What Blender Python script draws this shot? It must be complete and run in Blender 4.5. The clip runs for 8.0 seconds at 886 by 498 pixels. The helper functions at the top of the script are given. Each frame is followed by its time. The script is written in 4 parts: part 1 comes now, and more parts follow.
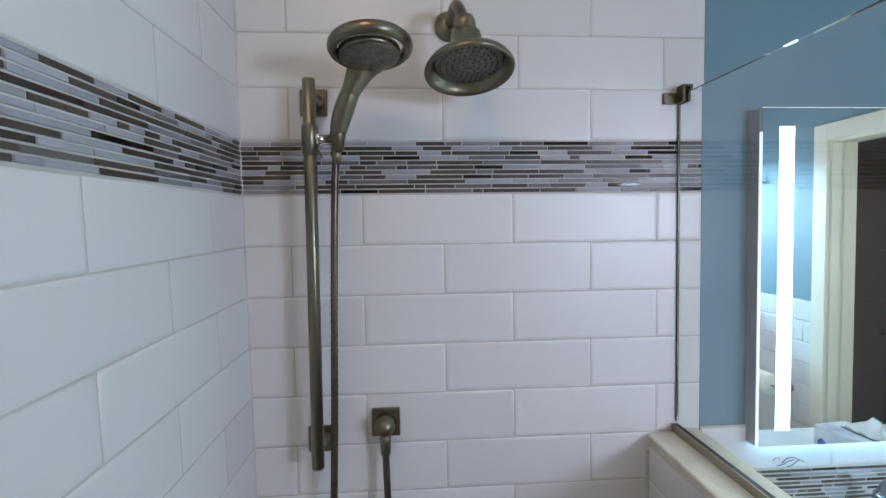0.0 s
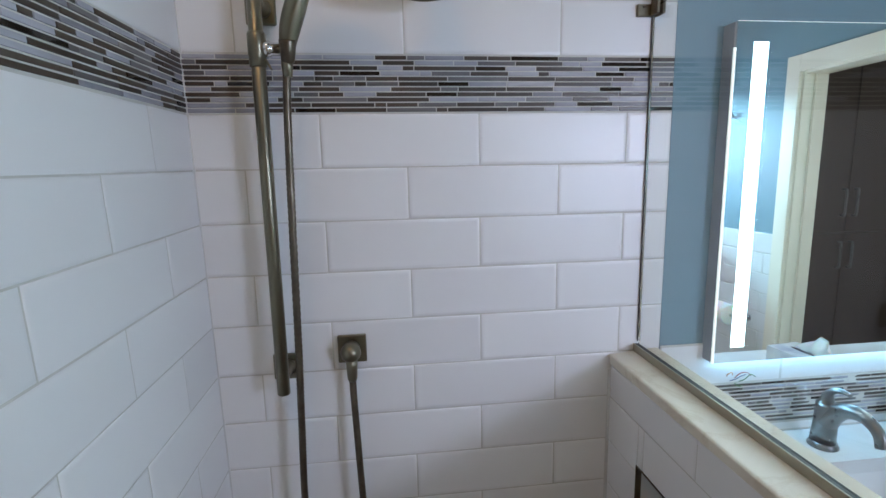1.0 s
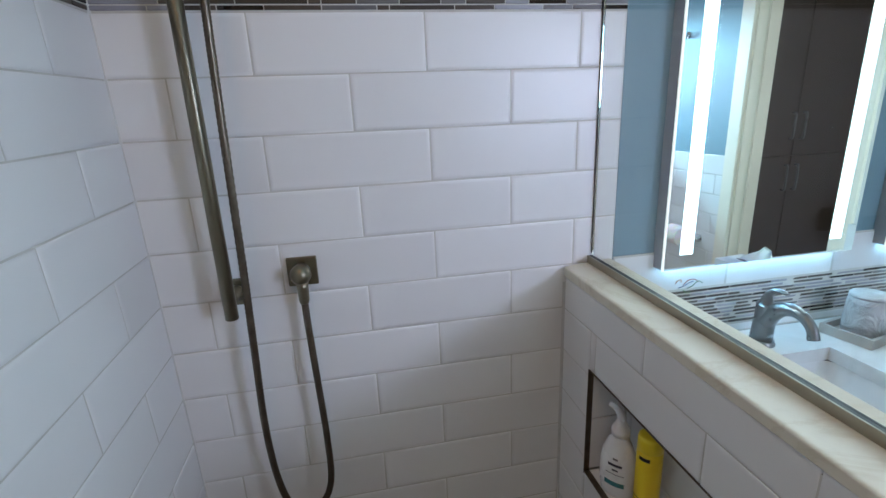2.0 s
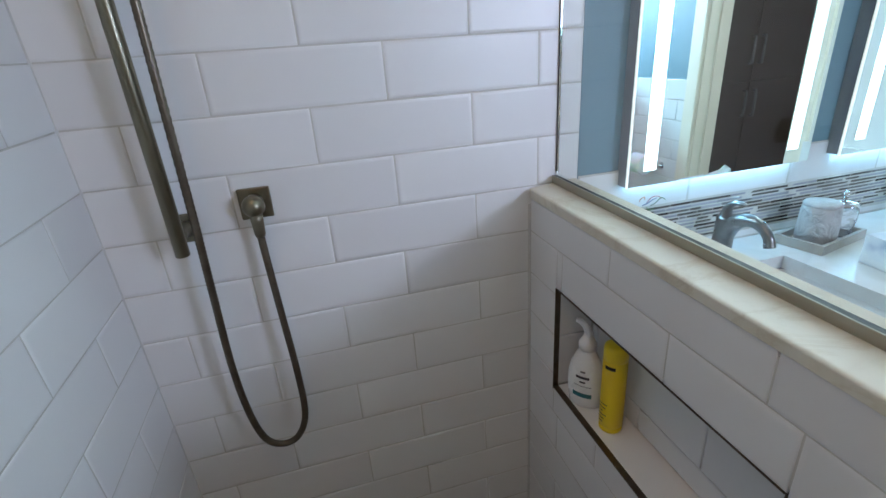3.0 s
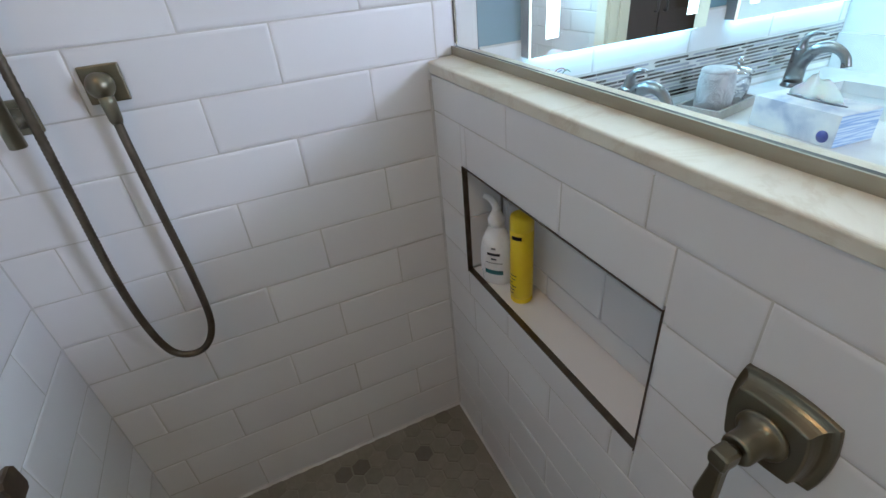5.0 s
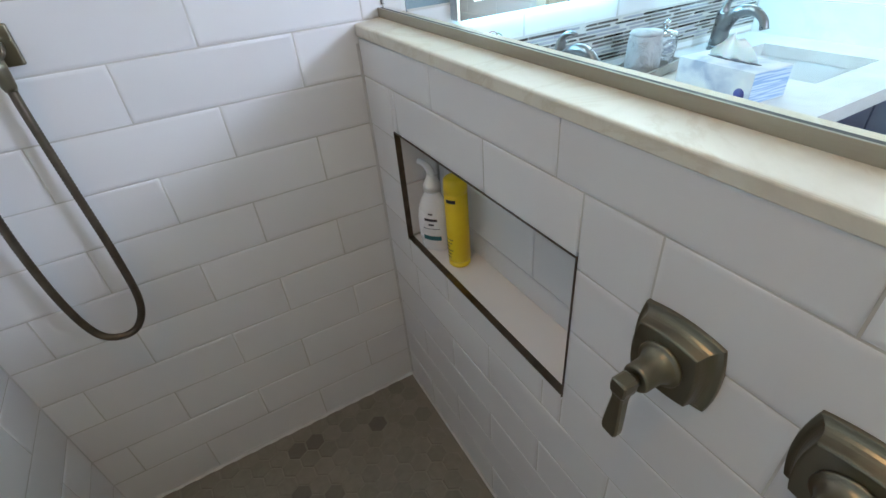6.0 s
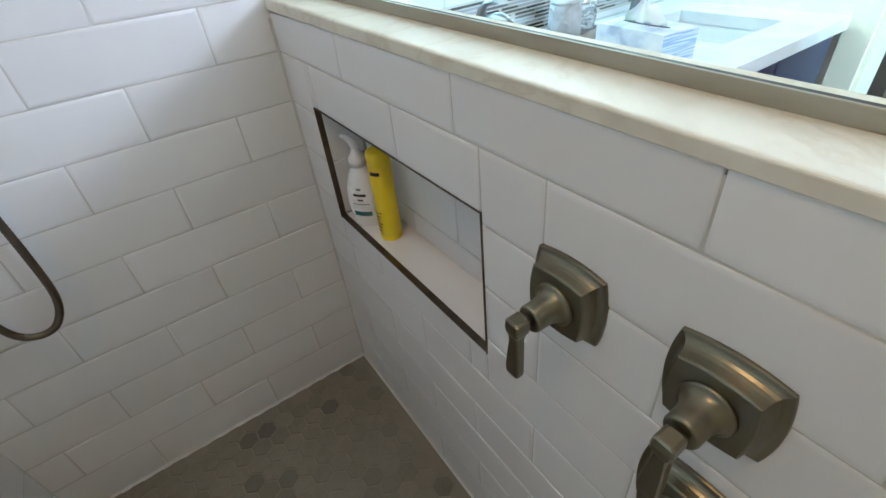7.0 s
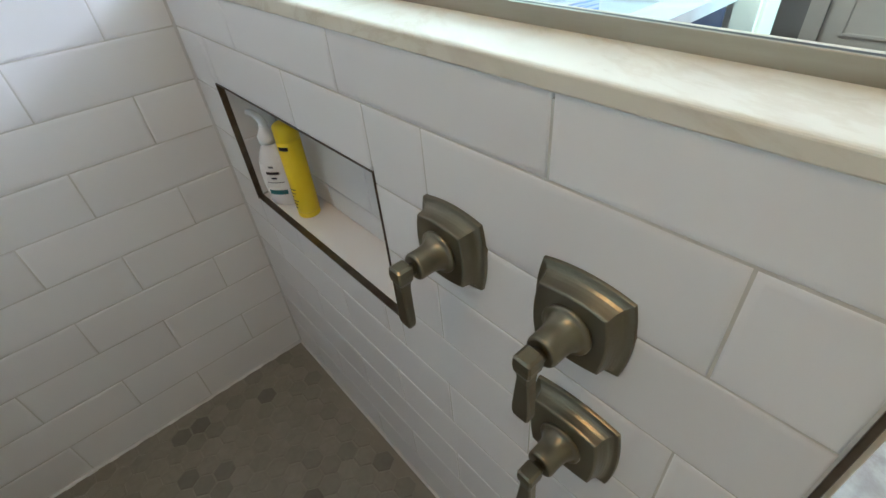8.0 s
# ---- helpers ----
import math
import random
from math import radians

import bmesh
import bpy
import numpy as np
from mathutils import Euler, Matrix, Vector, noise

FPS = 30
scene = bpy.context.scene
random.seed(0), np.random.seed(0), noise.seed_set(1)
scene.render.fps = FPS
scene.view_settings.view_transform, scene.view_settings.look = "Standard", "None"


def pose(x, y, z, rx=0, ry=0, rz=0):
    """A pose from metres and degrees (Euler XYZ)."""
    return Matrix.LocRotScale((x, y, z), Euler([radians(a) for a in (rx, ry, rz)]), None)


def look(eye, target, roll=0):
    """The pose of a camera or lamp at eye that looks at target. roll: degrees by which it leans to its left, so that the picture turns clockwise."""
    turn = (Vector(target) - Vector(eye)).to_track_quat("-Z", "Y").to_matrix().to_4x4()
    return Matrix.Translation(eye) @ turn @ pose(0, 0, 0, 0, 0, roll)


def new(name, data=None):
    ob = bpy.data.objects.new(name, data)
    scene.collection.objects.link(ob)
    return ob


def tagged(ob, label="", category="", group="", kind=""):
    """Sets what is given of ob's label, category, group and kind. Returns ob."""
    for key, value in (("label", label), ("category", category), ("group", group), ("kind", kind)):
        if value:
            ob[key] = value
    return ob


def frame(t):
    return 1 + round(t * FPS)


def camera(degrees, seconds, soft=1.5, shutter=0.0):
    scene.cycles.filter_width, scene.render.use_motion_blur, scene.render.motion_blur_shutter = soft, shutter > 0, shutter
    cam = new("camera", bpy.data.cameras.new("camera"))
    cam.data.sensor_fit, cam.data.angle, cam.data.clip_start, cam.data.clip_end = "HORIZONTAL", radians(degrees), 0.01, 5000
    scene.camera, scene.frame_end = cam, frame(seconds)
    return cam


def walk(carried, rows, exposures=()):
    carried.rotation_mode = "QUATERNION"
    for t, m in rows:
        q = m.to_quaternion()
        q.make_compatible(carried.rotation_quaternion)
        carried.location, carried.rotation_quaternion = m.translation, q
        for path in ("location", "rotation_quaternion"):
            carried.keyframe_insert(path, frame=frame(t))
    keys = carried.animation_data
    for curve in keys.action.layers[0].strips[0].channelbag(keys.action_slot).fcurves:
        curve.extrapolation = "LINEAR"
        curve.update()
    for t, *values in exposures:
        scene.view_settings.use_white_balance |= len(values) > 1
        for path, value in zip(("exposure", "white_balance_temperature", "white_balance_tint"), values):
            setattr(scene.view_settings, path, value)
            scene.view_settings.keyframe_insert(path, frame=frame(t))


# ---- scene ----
cam = camera(86.9, 8.0)
PATH = [
    (0, (0.336, -0.948, 1.461), (0.467, 1.046, 1.377), -0.8),
    (0.5, (0.347, -0.94, 1.431), (0.509, 1.046, 1.255), -0.9),
    (1, (0.36, -0.926, 1.414), (0.586, 1.037, 1.102), -1.2),
    (1.5, (0.376, -0.915, 1.387), (0.672, 1.014, 0.95), -1.6),
    (2, (0.388, -0.91, 1.354), (0.742, 0.979, 0.8), -2.5),
    (3.3, (0.401, -0.897, 1.287), (0.879, 0.86, 0.46), -4.7),
    (3.5, (0.403, -0.898, 1.276), (0.896, 0.84, 0.417), -5.0),
    (4, (0.413, -0.9, 1.253), (0.942, 0.785, 0.315), -5.5),
    (4.5, (0.434, -0.909, 1.221), (1.006, 0.722, 0.214), -5.7),
    (6, (0.491, -0.96, 1.171), (1.232, 0.504, 0.027), -5.3),
    (6.5, (0.509, -0.983, 1.154), (1.302, 0.425, -0.024), -5.6),
    (7, (0.534, -1.016, 1.143), (1.381, 0.343, -0.055), -6.2),
    (7.5, (0.555, -1.049, 1.135), (1.475, 0.255, -0.071), -6.3),
    (8, (0.569, -1.082, 1.109), (1.549, 0.141, -0.134), -5.6),
]
walk(cam, [(t, look(eye, target, roll)) for t, eye, target, roll in PATH],
     [(0, -1.0, 6780, 9), (2, -1.02, 6640, 8), (3.5, -0.92, 6600, 7), (4.5, -0.77, 6620, 7), (6, -0.48, 6720, 5), (8, -0.22, 6850, 2)])

# ---- world and light ----
world = bpy.data.worlds.new("world")
scene.world = world
world.use_nodes = True
wn = world.node_tree
sky = wn.nodes.new("ShaderNodeTexSky")
sky.sky_type = "NISHITA"
sky.sun_disc = False
sky.sun_elevation = radians(40)
sky.sun_rotation = radians(120)
wn.nodes["Background"].inputs["Strength"].default_value = 0.12
wn.links.new(sky.outputs["Color"], wn.nodes["Background"].inputs["Color"])


def area_lamp(name, m, sx, sy, watts, colour):
    d = bpy.data.lights.new(name, "AREA")
    d.shape = "RECTANGLE"
    d.size, d.size_y, d.energy, d.color = sx, sy, watts, colour
    ob = new(name, d)
    ob.matrix_world = m
    return tagged(ob, kind="structure")


# daylight in the opening of the window in the south wall
area_lamp("window_daylight", look((1.80, -1.93, 1.53), (1.0, 0.0, 1.15)), 0.34, 0.28, 29.5, (0.595, 0.685, 1.0))

# blue sky light that falls through the same window onto the east wall and the vanity
area_lamp("window_skylight", look((1.27, -3.0, 2.04), (2.2, -1.3, 1.35)), 0.22, 0.22, 200, (0.34, 0.75, 1.0))

# fill light for the hall, in the opening of an added, unseen window
area_lamp("hall_fill", look((3.25, -0.01, 1.45), (3.6, -2.0, 0.8)), 0.62, 0.9, 16, (0.95, 0.98, 1.0))

# added warm fill at the lens of an unseen lamp in the shower ceiling
area_lamp("shower_warm_fill", look((0.16, -0.98, 2.405), (0.16, -0.98, 0)), 0.14, 0.14, 5.5, (1.0, 0.61, 0.325))

# ---- materials ----
def material(name, colour, rough=0.5, metal=0.0):
    m = bpy.data.materials.new(name)
    m.use_nodes = True
    b = m.node_tree.nodes["Principled BSDF"]
    b.inputs["Base Color"].default_value = (*colour, 1)
    b.inputs["Roughness"].default_value = rough
    b.inputs["Metallic"].default_value = metal
    return m


def coords(m, scale=(1, 1, 1)):
    t = m.node_tree
    c = t.nodes.new("ShaderNodeTexCoord")
    p = t.nodes.new("ShaderNodeMapping")
    p.inputs["Scale"].default_value = scale
    t.links.new(c.outputs["Object"], p.inputs["Vector"])
    return p.outputs["Vector"]


def noise_node(m, scale, detail=4.0, rough=0.55, distortion=0.0, stretch=(1, 1, 1), offset=False):
    t = m.node_tree
    n = t.nodes.new("ShaderNodeTexNoise")
    n.inputs["Scale"].default_value = scale
    n.inputs["Detail"].default_value = detail
    n.inputs["Roughness"].default_value = rough
    n.inputs["Distortion"].default_value = distortion
    v = coords(m, stretch)
    if offset:
        info = t.nodes.new("ShaderNodeObjectInfo")
        mul = t.nodes.new("ShaderNodeMath")
        mul.operation = "MULTIPLY"
        mul.inputs[1].default_value = 37.0
        t.links.new(info.outputs["Random"], mul.inputs[0])
        add = t.nodes.new("ShaderNodeVectorMath")
        add.operation = "ADD"
        t.links.new(v, add.inputs[0])
        t.links.new(mul.outputs[0], add.inputs[1])
        v = add.outputs[0]
    t.links.new(v, n.inputs["Vector"])
    return n.outputs["Fac"]


def ramp(m, fac, stops, into="Base Color"):
    t = m.node_tree
    r = t.nodes.new("ShaderNodeValToRGB")
    while len(r.color_ramp.elements) < len(stops):
        r.color_ramp.elements.new(0.5)
    for e, (p, c) in zip(r.color_ramp.elements, stops):
        e.position = p
        e.color = (*c, 1) if len(c) == 3 else c
    t.links.new(fac, r.inputs["Fac"])
    if into:
        t.links.new(r.outputs["Color"], t.nodes["Principled BSDF"].inputs[into])
    return r.outputs["Color"]


def grey(v):
    return (v, v, v)


def bump(m, fac, strength, distance):
    t = m.node_tree
    b = t.nodes.new("ShaderNodeBump")
    b.inputs["Strength"].default_value = strength
    b.inputs["Distance"].default_value = distance
    t.links.new(fac, b.inputs["Height"])
    t.links.new(b.outputs["Normal"], t.nodes["Principled BSDF"].inputs["Normal"])


def by_random(m):
    return m.node_tree.nodes.new("ShaderNodeObjectInfo").outputs["Random"]


def mixed(m, a, b, fac, mode="MULTIPLY"):
    t = m.node_tree
    n = t.nodes.new("ShaderNodeMix")
    n.data_type = "RGBA"
    n.blend_type = mode
    n.inputs["Factor"].default_value = fac
    t.links.new(a, n.inputs["A"])
    t.links.new(b, n.inputs["B"])
    t.links.new(n.outputs["Result"], t.nodes["Principled BSDF"].inputs["Base Color"])


TILE = material("white_glazed_tile", (0.74, 0.74, 0.74), 0.16)
c1 = ramp(TILE, by_random(TILE), [(0.0, (0.705, 0.695, 0.685)), (1.0, (0.765, 0.757, 0.745))], None)
c2 = ramp(TILE, noise_node(TILE, 6.0, 2, offset=True), [(0.1, grey(0.97)), (0.9, grey(1.0))], None)
mixed(TILE, c1, c2, 1.0)
ramp(TILE, noise_node(TILE, 9.0, 1, offset=True), [(0.1, grey(0.31)), (0.9, grey(0.37))], "Roughness")
bump(TILE, noise_node(TILE, 11.0, 2, 0.4, offset=True), 0.35, 0.0018)

GROUT = material("light_grey_grout", (0.5, 0.49, 0.48), 0.9)
ramp(GROUT, noise_node(GROUT, 14, 5), [(0.3, (0.50, 0.48, 0.43)), (0.7, (0.60, 0.58, 0.54))])
bump(GROUT, noise_node(GROUT, 260, 3), 0.4, 0.0006)

BLUE = material("grey_blue_wall_paint", (0.17, 0.25, 0.32), 0.55)
ramp(BLUE, noise_node(BLUE, 3.0, 5), [(0.3, (0.132, 0.236, 0.282)), (0.7, (0.154, 0.266, 0.315))])
bump(BLUE, noise_node(BLUE, 180, 3), 0.15, 0.0008)

WHITE = material("white_paint", (0.8, 0.79, 0.76), 0.45)
ramp(WHITE, noise_node(WHITE, 5, 4), [(0.3, (0.76, 0.75, 0.72)), (0.7, (0.82, 0.81, 0.785))])
bump(WHITE, noise_node(WHITE, 90, 3), 0.12, 0.0006)

DOOR_CREAM = material("cream_white_trim_paint", (0.78, 0.72, 0.58), 0.4)
ramp(DOOR_CREAM, noise_node(DOOR_CREAM, 6, 4), [(0.3, (0.82, 0.725, 0.58)), (0.7, (0.86, 0.77, 0.63))])

NICKEL = material("brushed_nickel", (0.26, 0.215, 0.16), 0.33, 1.0)
ramp(NICKEL, noise_node(NICKEL, 9, 3), [(0.3, (0.195, 0.175, 0.124)), (0.7, (0.232, 0.209, 0.150))])

DARK_NICKEL = material("dark_bronzed_nickel", (0.16, 0.135, 0.105), 0.36, 1.0)
ramp(DARK_NICKEL, noise_node(DARK_NICKEL, 40, 4), [(0.3, (0.115, 0.094, 0.070)), (0.7, (0.17, 0.14, 0.106))])

CHAMPAGNE = material("champagne_anodised_metal", (0.36, 0.325, 0.265), 0.45, 1.0)
ramp(CHAMPAGNE, noise_node(CHAMPAGNE, 14, 4, stretch=(6, 0.5, 6)), [(0.3, (0.335, 0.30, 0.24)), (0.7, (0.395, 0.36, 0.295))])

CHROME = material("polished_chrome", (0.72, 0.72, 0.72), 0.06, 1.0)
ramp(CHROME, noise_node(CHROME, 30, 3), [(0.3, grey(0.05)), (0.7, grey(0.10))], "Roughness")
SATIN = material("satin_steel", (0.20, 0.195, 0.195), 0.3, 1.0)
ramp(SATIN, noise_node(SATIN, 40, 3), [(0.3, grey(0.26)), (0.7, grey(0.36))], "Roughness")

STONE = material("cream_marble", (0.72, 0.69, 0.63), 0.4)
v1 = ramp(STONE, noise_node(STONE, 5.5, 8, 0.62, 1.6), [(0.32, (0.61, 0.56, 0.455)), (0.46, (0.67, 0.628, 0.52)), (0.75, (0.70, 0.662, 0.565))], None)
v2 = ramp(STONE, noise_node(STONE, 2.3, 9, 0.66, 2.4), [(0.47, grey(1.0)), (0.505, (0.91, 0.88, 0.84)), (0.54, grey(1.0))], None)
mixed(STONE, v1, v2, 1.0)
ramp(STONE, noise_node(STONE, 20, 4), [(0.3, grey(0.36)), (0.7, grey(0.5))], "Roughness")

HEX = material("beige_marble_hexagon", (0.3, 0.27, 0.22), 0.4)
h1 = ramp(HEX, by_random(HEX), [(0.0, (0.122, 0.106, 0.080)), (0.12, (0.186, 0.167, 0.131)), (0.3, (0.212, 0.192, 0.152)), (1.0, (0.238, 0.216, 0.174))], None)
h2 = ramp(HEX, noise_node(HEX, 34, 7, 0.6, 0.8, offset=True), [(0.25, (0.80, 0.78, 0.75)), (0.7, grey(1.0))], None)
mixed(HEX, h1, h2, 1.0)
ramp(HEX, noise_node(HEX, 50, 4, offset=True), [(0.3, grey(0.32)), (0.7, grey(0.5))], "Roughness")
bump(HEX, noise_node(HEX, 90, 4, offset=True), 0.25, 0.0008)
HEX_GROUT = material("beige_floor_grout", (0.33, 0.30, 0.25), 0.9)
ramp(HEX_GROUT, noise_node(HEX_GROUT, 12, 5), [(0.3, (0.205, 0.184, 0.146)), (0.7, (0.242, 0.219, 0.177))])

FLOOR_MARBLE = material("veined_floor_marble", (0.6, 0.56, 0.53), 0.25)
f1 = ramp(FLOOR_MARBLE, noise_node(FLOOR_MARBLE, 4, 8, 0.62, 2.0), [(0.3, (0.32, 0.275, 0.25)), (0.5, (0.50, 0.455, 0.42)), (0.75, (0.62, 0.585, 0.55))], None)
f2 = ramp(FLOOR_MARBLE, noise_node(FLOOR_MARBLE, 9, 8, 0.6, 1.2), [(0.35, (0.8, 0.77, 0.75)), (0.6, grey(1.0))], None)
mixed(FLOOR_MARBLE, f1, f2, 1.0)


def strip_material(name, dark, light, rough, coat=0.0):
    m = material(name, light, rough)
    a = ramp(m, by_random(m), [(0.0, dark), (1.0, light)], None)
    b = ramp(m, noise_node(m, 30, 5, 0.6, 1.0, stretch=(0.4, 1, 1.5), offset=True), [(0.3, grey(0.78)), (0.7, grey(1.0))], None)
    mixed(m, a, b, 1.0)
    bump(m, noise_node(m, 60, 2, offset=True), 0.15, 0.0006)
    return m


M_BROWN = strip_material("brown_stone_strip", (0.042, 0.031, 0.021), (0.085, 0.064, 0.045), 0.36)
M_DARK = strip_material("black_brown_glass_strip", (0.008, 0.006, 0.004), (0.03, 0.022, 0.016), 0.07)
M_GREY = strip_material("grey_stone_strip", (0.11, 0.103, 0.10), (0.19, 0.178, 0.175), 0.36)
M_PEARL = strip_material("pearl_grey_glass_strip", (0.27, 0.27, 0.30), (0.48, 0.48, 0.52), 0.09)

NAVY = material("dark_blue_cabinet_paint", (0.018, 0.024, 0.055), 0.4)
ramp(NAVY, noise_node(NAVY, 8, 5), [(0.3, (0.018, 0.024, 0.058)), (0.7, (0.026, 0.034, 0.080))])
ESPRESSO = material("espresso_wood", (0.03, 0.024, 0.02), 0.4)
ramp(ESPRESSO, noise_node(ESPRESSO, 14, 6, 0.6, 0.4, stretch=(6, 6, 0.6)), [(0.3, (0.052, 0.037, 0.027)), (0.7, (0.088, 0.064, 0.047))])
HALL_FLOOR = material("dark_wood_floor", (0.10, 0.07, 0.05), 0.35)
ramp(HALL_FLOOR, noise_node(HALL_FLOOR, 8, 6, 0.6, 0.4, stretch=(1, 9, 1)), [(0.3, (0.07, 0.05, 0.035)), (0.7, (0.13, 0.095, 0.065))])
# colour of the unseen walls, set to throw warm bounce light
BOUNCE_CREAM = material("warm_bounce_cream", (0.62, 0.53, 0.42), 0.6)
ramp(BOUNCE_CREAM, noise_node(BOUNCE_CREAM, 3, 5), [(0.3, (0.44, 0.33, 0.225)), (0.7, (0.50, 0.38, 0.265))])
GREY_PAINT = material("grey_wall_paint", (0.28, 0.275, 0.27), 0.6)
ramp(GREY_PAINT, noise_node(GREY_PAINT, 3, 5), [(0.3, grey(0.25)), (0.7, grey(0.30))])

HOUSING = material("grey_metal_housing", (0.30, 0.32, 0.34), 0.5, 0.3)
MIRROR = material("mirror_silver", (0.88, 0.91, 0.92), 0.0, 1.0)
PORCELAIN = material("white_porcelain", (0.82, 0.82, 0.81), 0.08)
ramp(PORCELAIN, noise_node(PORCELAIN, 8, 3), [(0.3, grey(0.06)), (0.7, grey(0.12))], "Roughness")
RUBBER = material("dark_gasket", (0.02, 0.02, 0.02), 0.6)
PAPER = material("white_tissue_paper", (0.86, 0.86, 0.85), 0.9)
bump(PAPER, noise_node(PAPER, 60, 4), 0.3, 0.002)
PAPER.node_tree.nodes["Principled BSDF"].inputs["Subsurface Weight"].default_value = 0.8
PAPER.node_tree.nodes["Principled BSDF"].inputs["Subsurface Scale"].default_value = 0.02
CARD = material("grey_blue_clouded_card", (0.6, 0.63, 0.68), 0.5)
ramp(CARD, noise_node(CARD, 14, 3, 0.5, 0.3), [(0.34, (0.34, 0.38, 0.50)), (0.5, (0.62, 0.64, 0.68)), (0.66, (0.74, 0.74, 0.73))])
CARD_END = material("pale_blue_striped_card", (0.35, 0.52, 0.75), 0.5)
ramp(CARD_END, noise_node(CARD_END, 260, 1, 0.4, 0.0, stretch=(0.04, 0.04, 1)), [(0.45, (0.28, 0.45, 0.72)), (0.55, (0.62, 0.74, 0.86))])
INK_BLUE = material("deep_blue_print", (0.03, 0.04, 0.22), 0.4)
# dark print, also the painted shade in the tissue box slot
INK_AND_SHADE = material("dark_print_and_slot_shade", (0.03, 0.03, 0.05), 0.5)
TEAL = material("teal_print", (0.03, 0.22, 0.25), 0.4)
BOTTLE_WHITE = material("white_bottle_plastic", (0.80, 0.80, 0.80), 0.28)
ramp(BOTTLE_WHITE, noise_node(BOTTLE_WHITE, 12, 4), [(0.3, grey(0.24)), (0.7, grey(0.34))], "Roughness")
YELLOW = material("yellow_bottle_plastic", (0.80, 0.58, 0.02), 0.32)
ramp(YELLOW, noise_node(YELLOW, 10, 4), [(0.3, (0.76, 0.54, 0.015)), (0.7, (0.84, 0.62, 0.03))])
CERAMIC = material("grey_white_embossed_ceramic", (0.52, 0.50, 0.50), 0.4)
ramp(CERAMIC, noise_node(CERAMIC, 30, 5), [(0.3, (0.32, 0.305, 0.30)), (0.7, (0.45, 0.435, 0.435))])
bump(CERAMIC, noise_node(CERAMIC, 26, 2, 0.4, 3.0), 1.0, 0.006)
TRAY_STONE = material("pale_taupe_stone", (0.5, 0.45, 0.41), 0.4)
ramp(TRAY_STONE, noise_node(TRAY_STONE, 18, 6), [(0.3, (0.29, 0.25, 0.22)), (0.7, (0.42, 0.375, 0.335))])
RED = material("red_wire", (0.28, 0.02, 0.015), 0.4)
GREEN = material("green_wire", (0.04, 0.14, 0.03), 0.4)
WIRE_BLUE = material("blue_wire", (0.03, 0.07, 0.16), 0.4)
COPPER = material("copper_wire", (0.6, 0.28, 0.12), 0.35, 1.0)
NOZZLE = material("dark_rubber_nozzle", (0.05, 0.045, 0.04), 0.6)
FACE = material("grey_spray_face", (0.20, 0.185, 0.165), 0.45, 0.4)
ramp(FACE, noise_node(FACE, 70, 6, 0.65), [(0.35, (0.105, 0.088, 0.070)), (0.65, (0.20, 0.172, 0.142))])


def glass_material(name, colour, rough):
    m = material(name, colour, rough)
    b = m.node_tree.nodes["Principled BSDF"]
    b.inputs["Transmission Weight"].default_value = 1.0
    b.inputs["IOR"].default_value = 1.42
    return m


GLASS = glass_material("clear_glass", (0.98, 1.0, 0.99), 0.0)
CUT_GLASS = glass_material("cut_crystal", (0.95, 0.97, 1.0), 0.03)
bump(CUT_GLASS, noise_node(CUT_GLASS, 40, 2, 0.4, 1.0), 0.8, 0.004)


def glow(name, colour, strength):
    m = material(name, (0.9, 0.9, 0.9), 0.4)
    b = m.node_tree.nodes["Principled BSDF"]
    b.inputs["Emission Color"].default_value = (*colour, 1)
    b.inputs["Emission Strength"].default_value = strength
    return m


LED = glow("lit_frosted_led_strip", (0.58, 0.86, 1.0), 108.0)
# added glow below the mirrors, brightens counter and backsplash
UNDER_FILL = glow("mirror_underside_fill", (0.26, 0.64, 1.0), 54.0)
# lens of the added fill lamp
LENS = glow("fill_lamp_lens", (1.0, 0.76, 0.5), 4.0)
# glint of the mirror's bevelled edge, put in as emission
EDGE_GLINT = glow("mirror_edge_glint", (0.9, 1.0, 0.98), 1.6)


# ---- mesh helpers ----
def link(name, bm, mat, parent=None, label="", smooth=None):
    me = bpy.data.meshes.new(name)
    if smooth is not None:
        for f in bm.faces:
            f.smooth = smooth
    bmesh.ops.recalc_face_normals(bm, faces=bm.faces)
    bm.to_mesh(me)
    bm.free()
    for mm in (mat if isinstance(mat, (list, tuple)) else [mat]):
        me.materials.append(mm)
    ob = new(name, me)
    if parent:
        ob.parent = parent
    if label:
        ob["label"] = label
    return ob


def part(name, bm, mat, parent, label="", smooth=None):
    return link(name, bm, mat, parent, label, smooth)


def thing(name, place, label, category, group="", turn=0.0, kind=""):
    ob = new(name)
    ob.empty_display_size = 0.02
    ob.matrix_world = pose(*place, 0, 0, turn)
    return tagged(ob, label, category, group, kind)


def box(lo, hi, bevel=0.0, segments=2, bm=None):
    own = bmesh.new()
    c = [(a + b) / 2 for a, b in zip(lo, hi)]
    s = [abs(b - a) for a, b in zip(lo, hi)]
    bmesh.ops.create_cube(own, size=1, matrix=Matrix.LocRotScale(c, None, s))
    if bevel:
        bmesh.ops.bevel(own, geom=own.edges[:], offset=bevel, segments=segments, profile=0.5, affect="EDGES")
    if bm is None:
        return own
    merge(bm, own)
    return bm


def merge(bm, other, m=None):
    if m is not None:
        other.transform(m)
    made = {v: bm.verts.new(v.co) for v in other.verts}
    for f in other.faces:
        g = bm.faces.new([made[v] for v in f.verts])
        g.smooth = f.smooth
        g.material_index = f.material_index
    other.free()


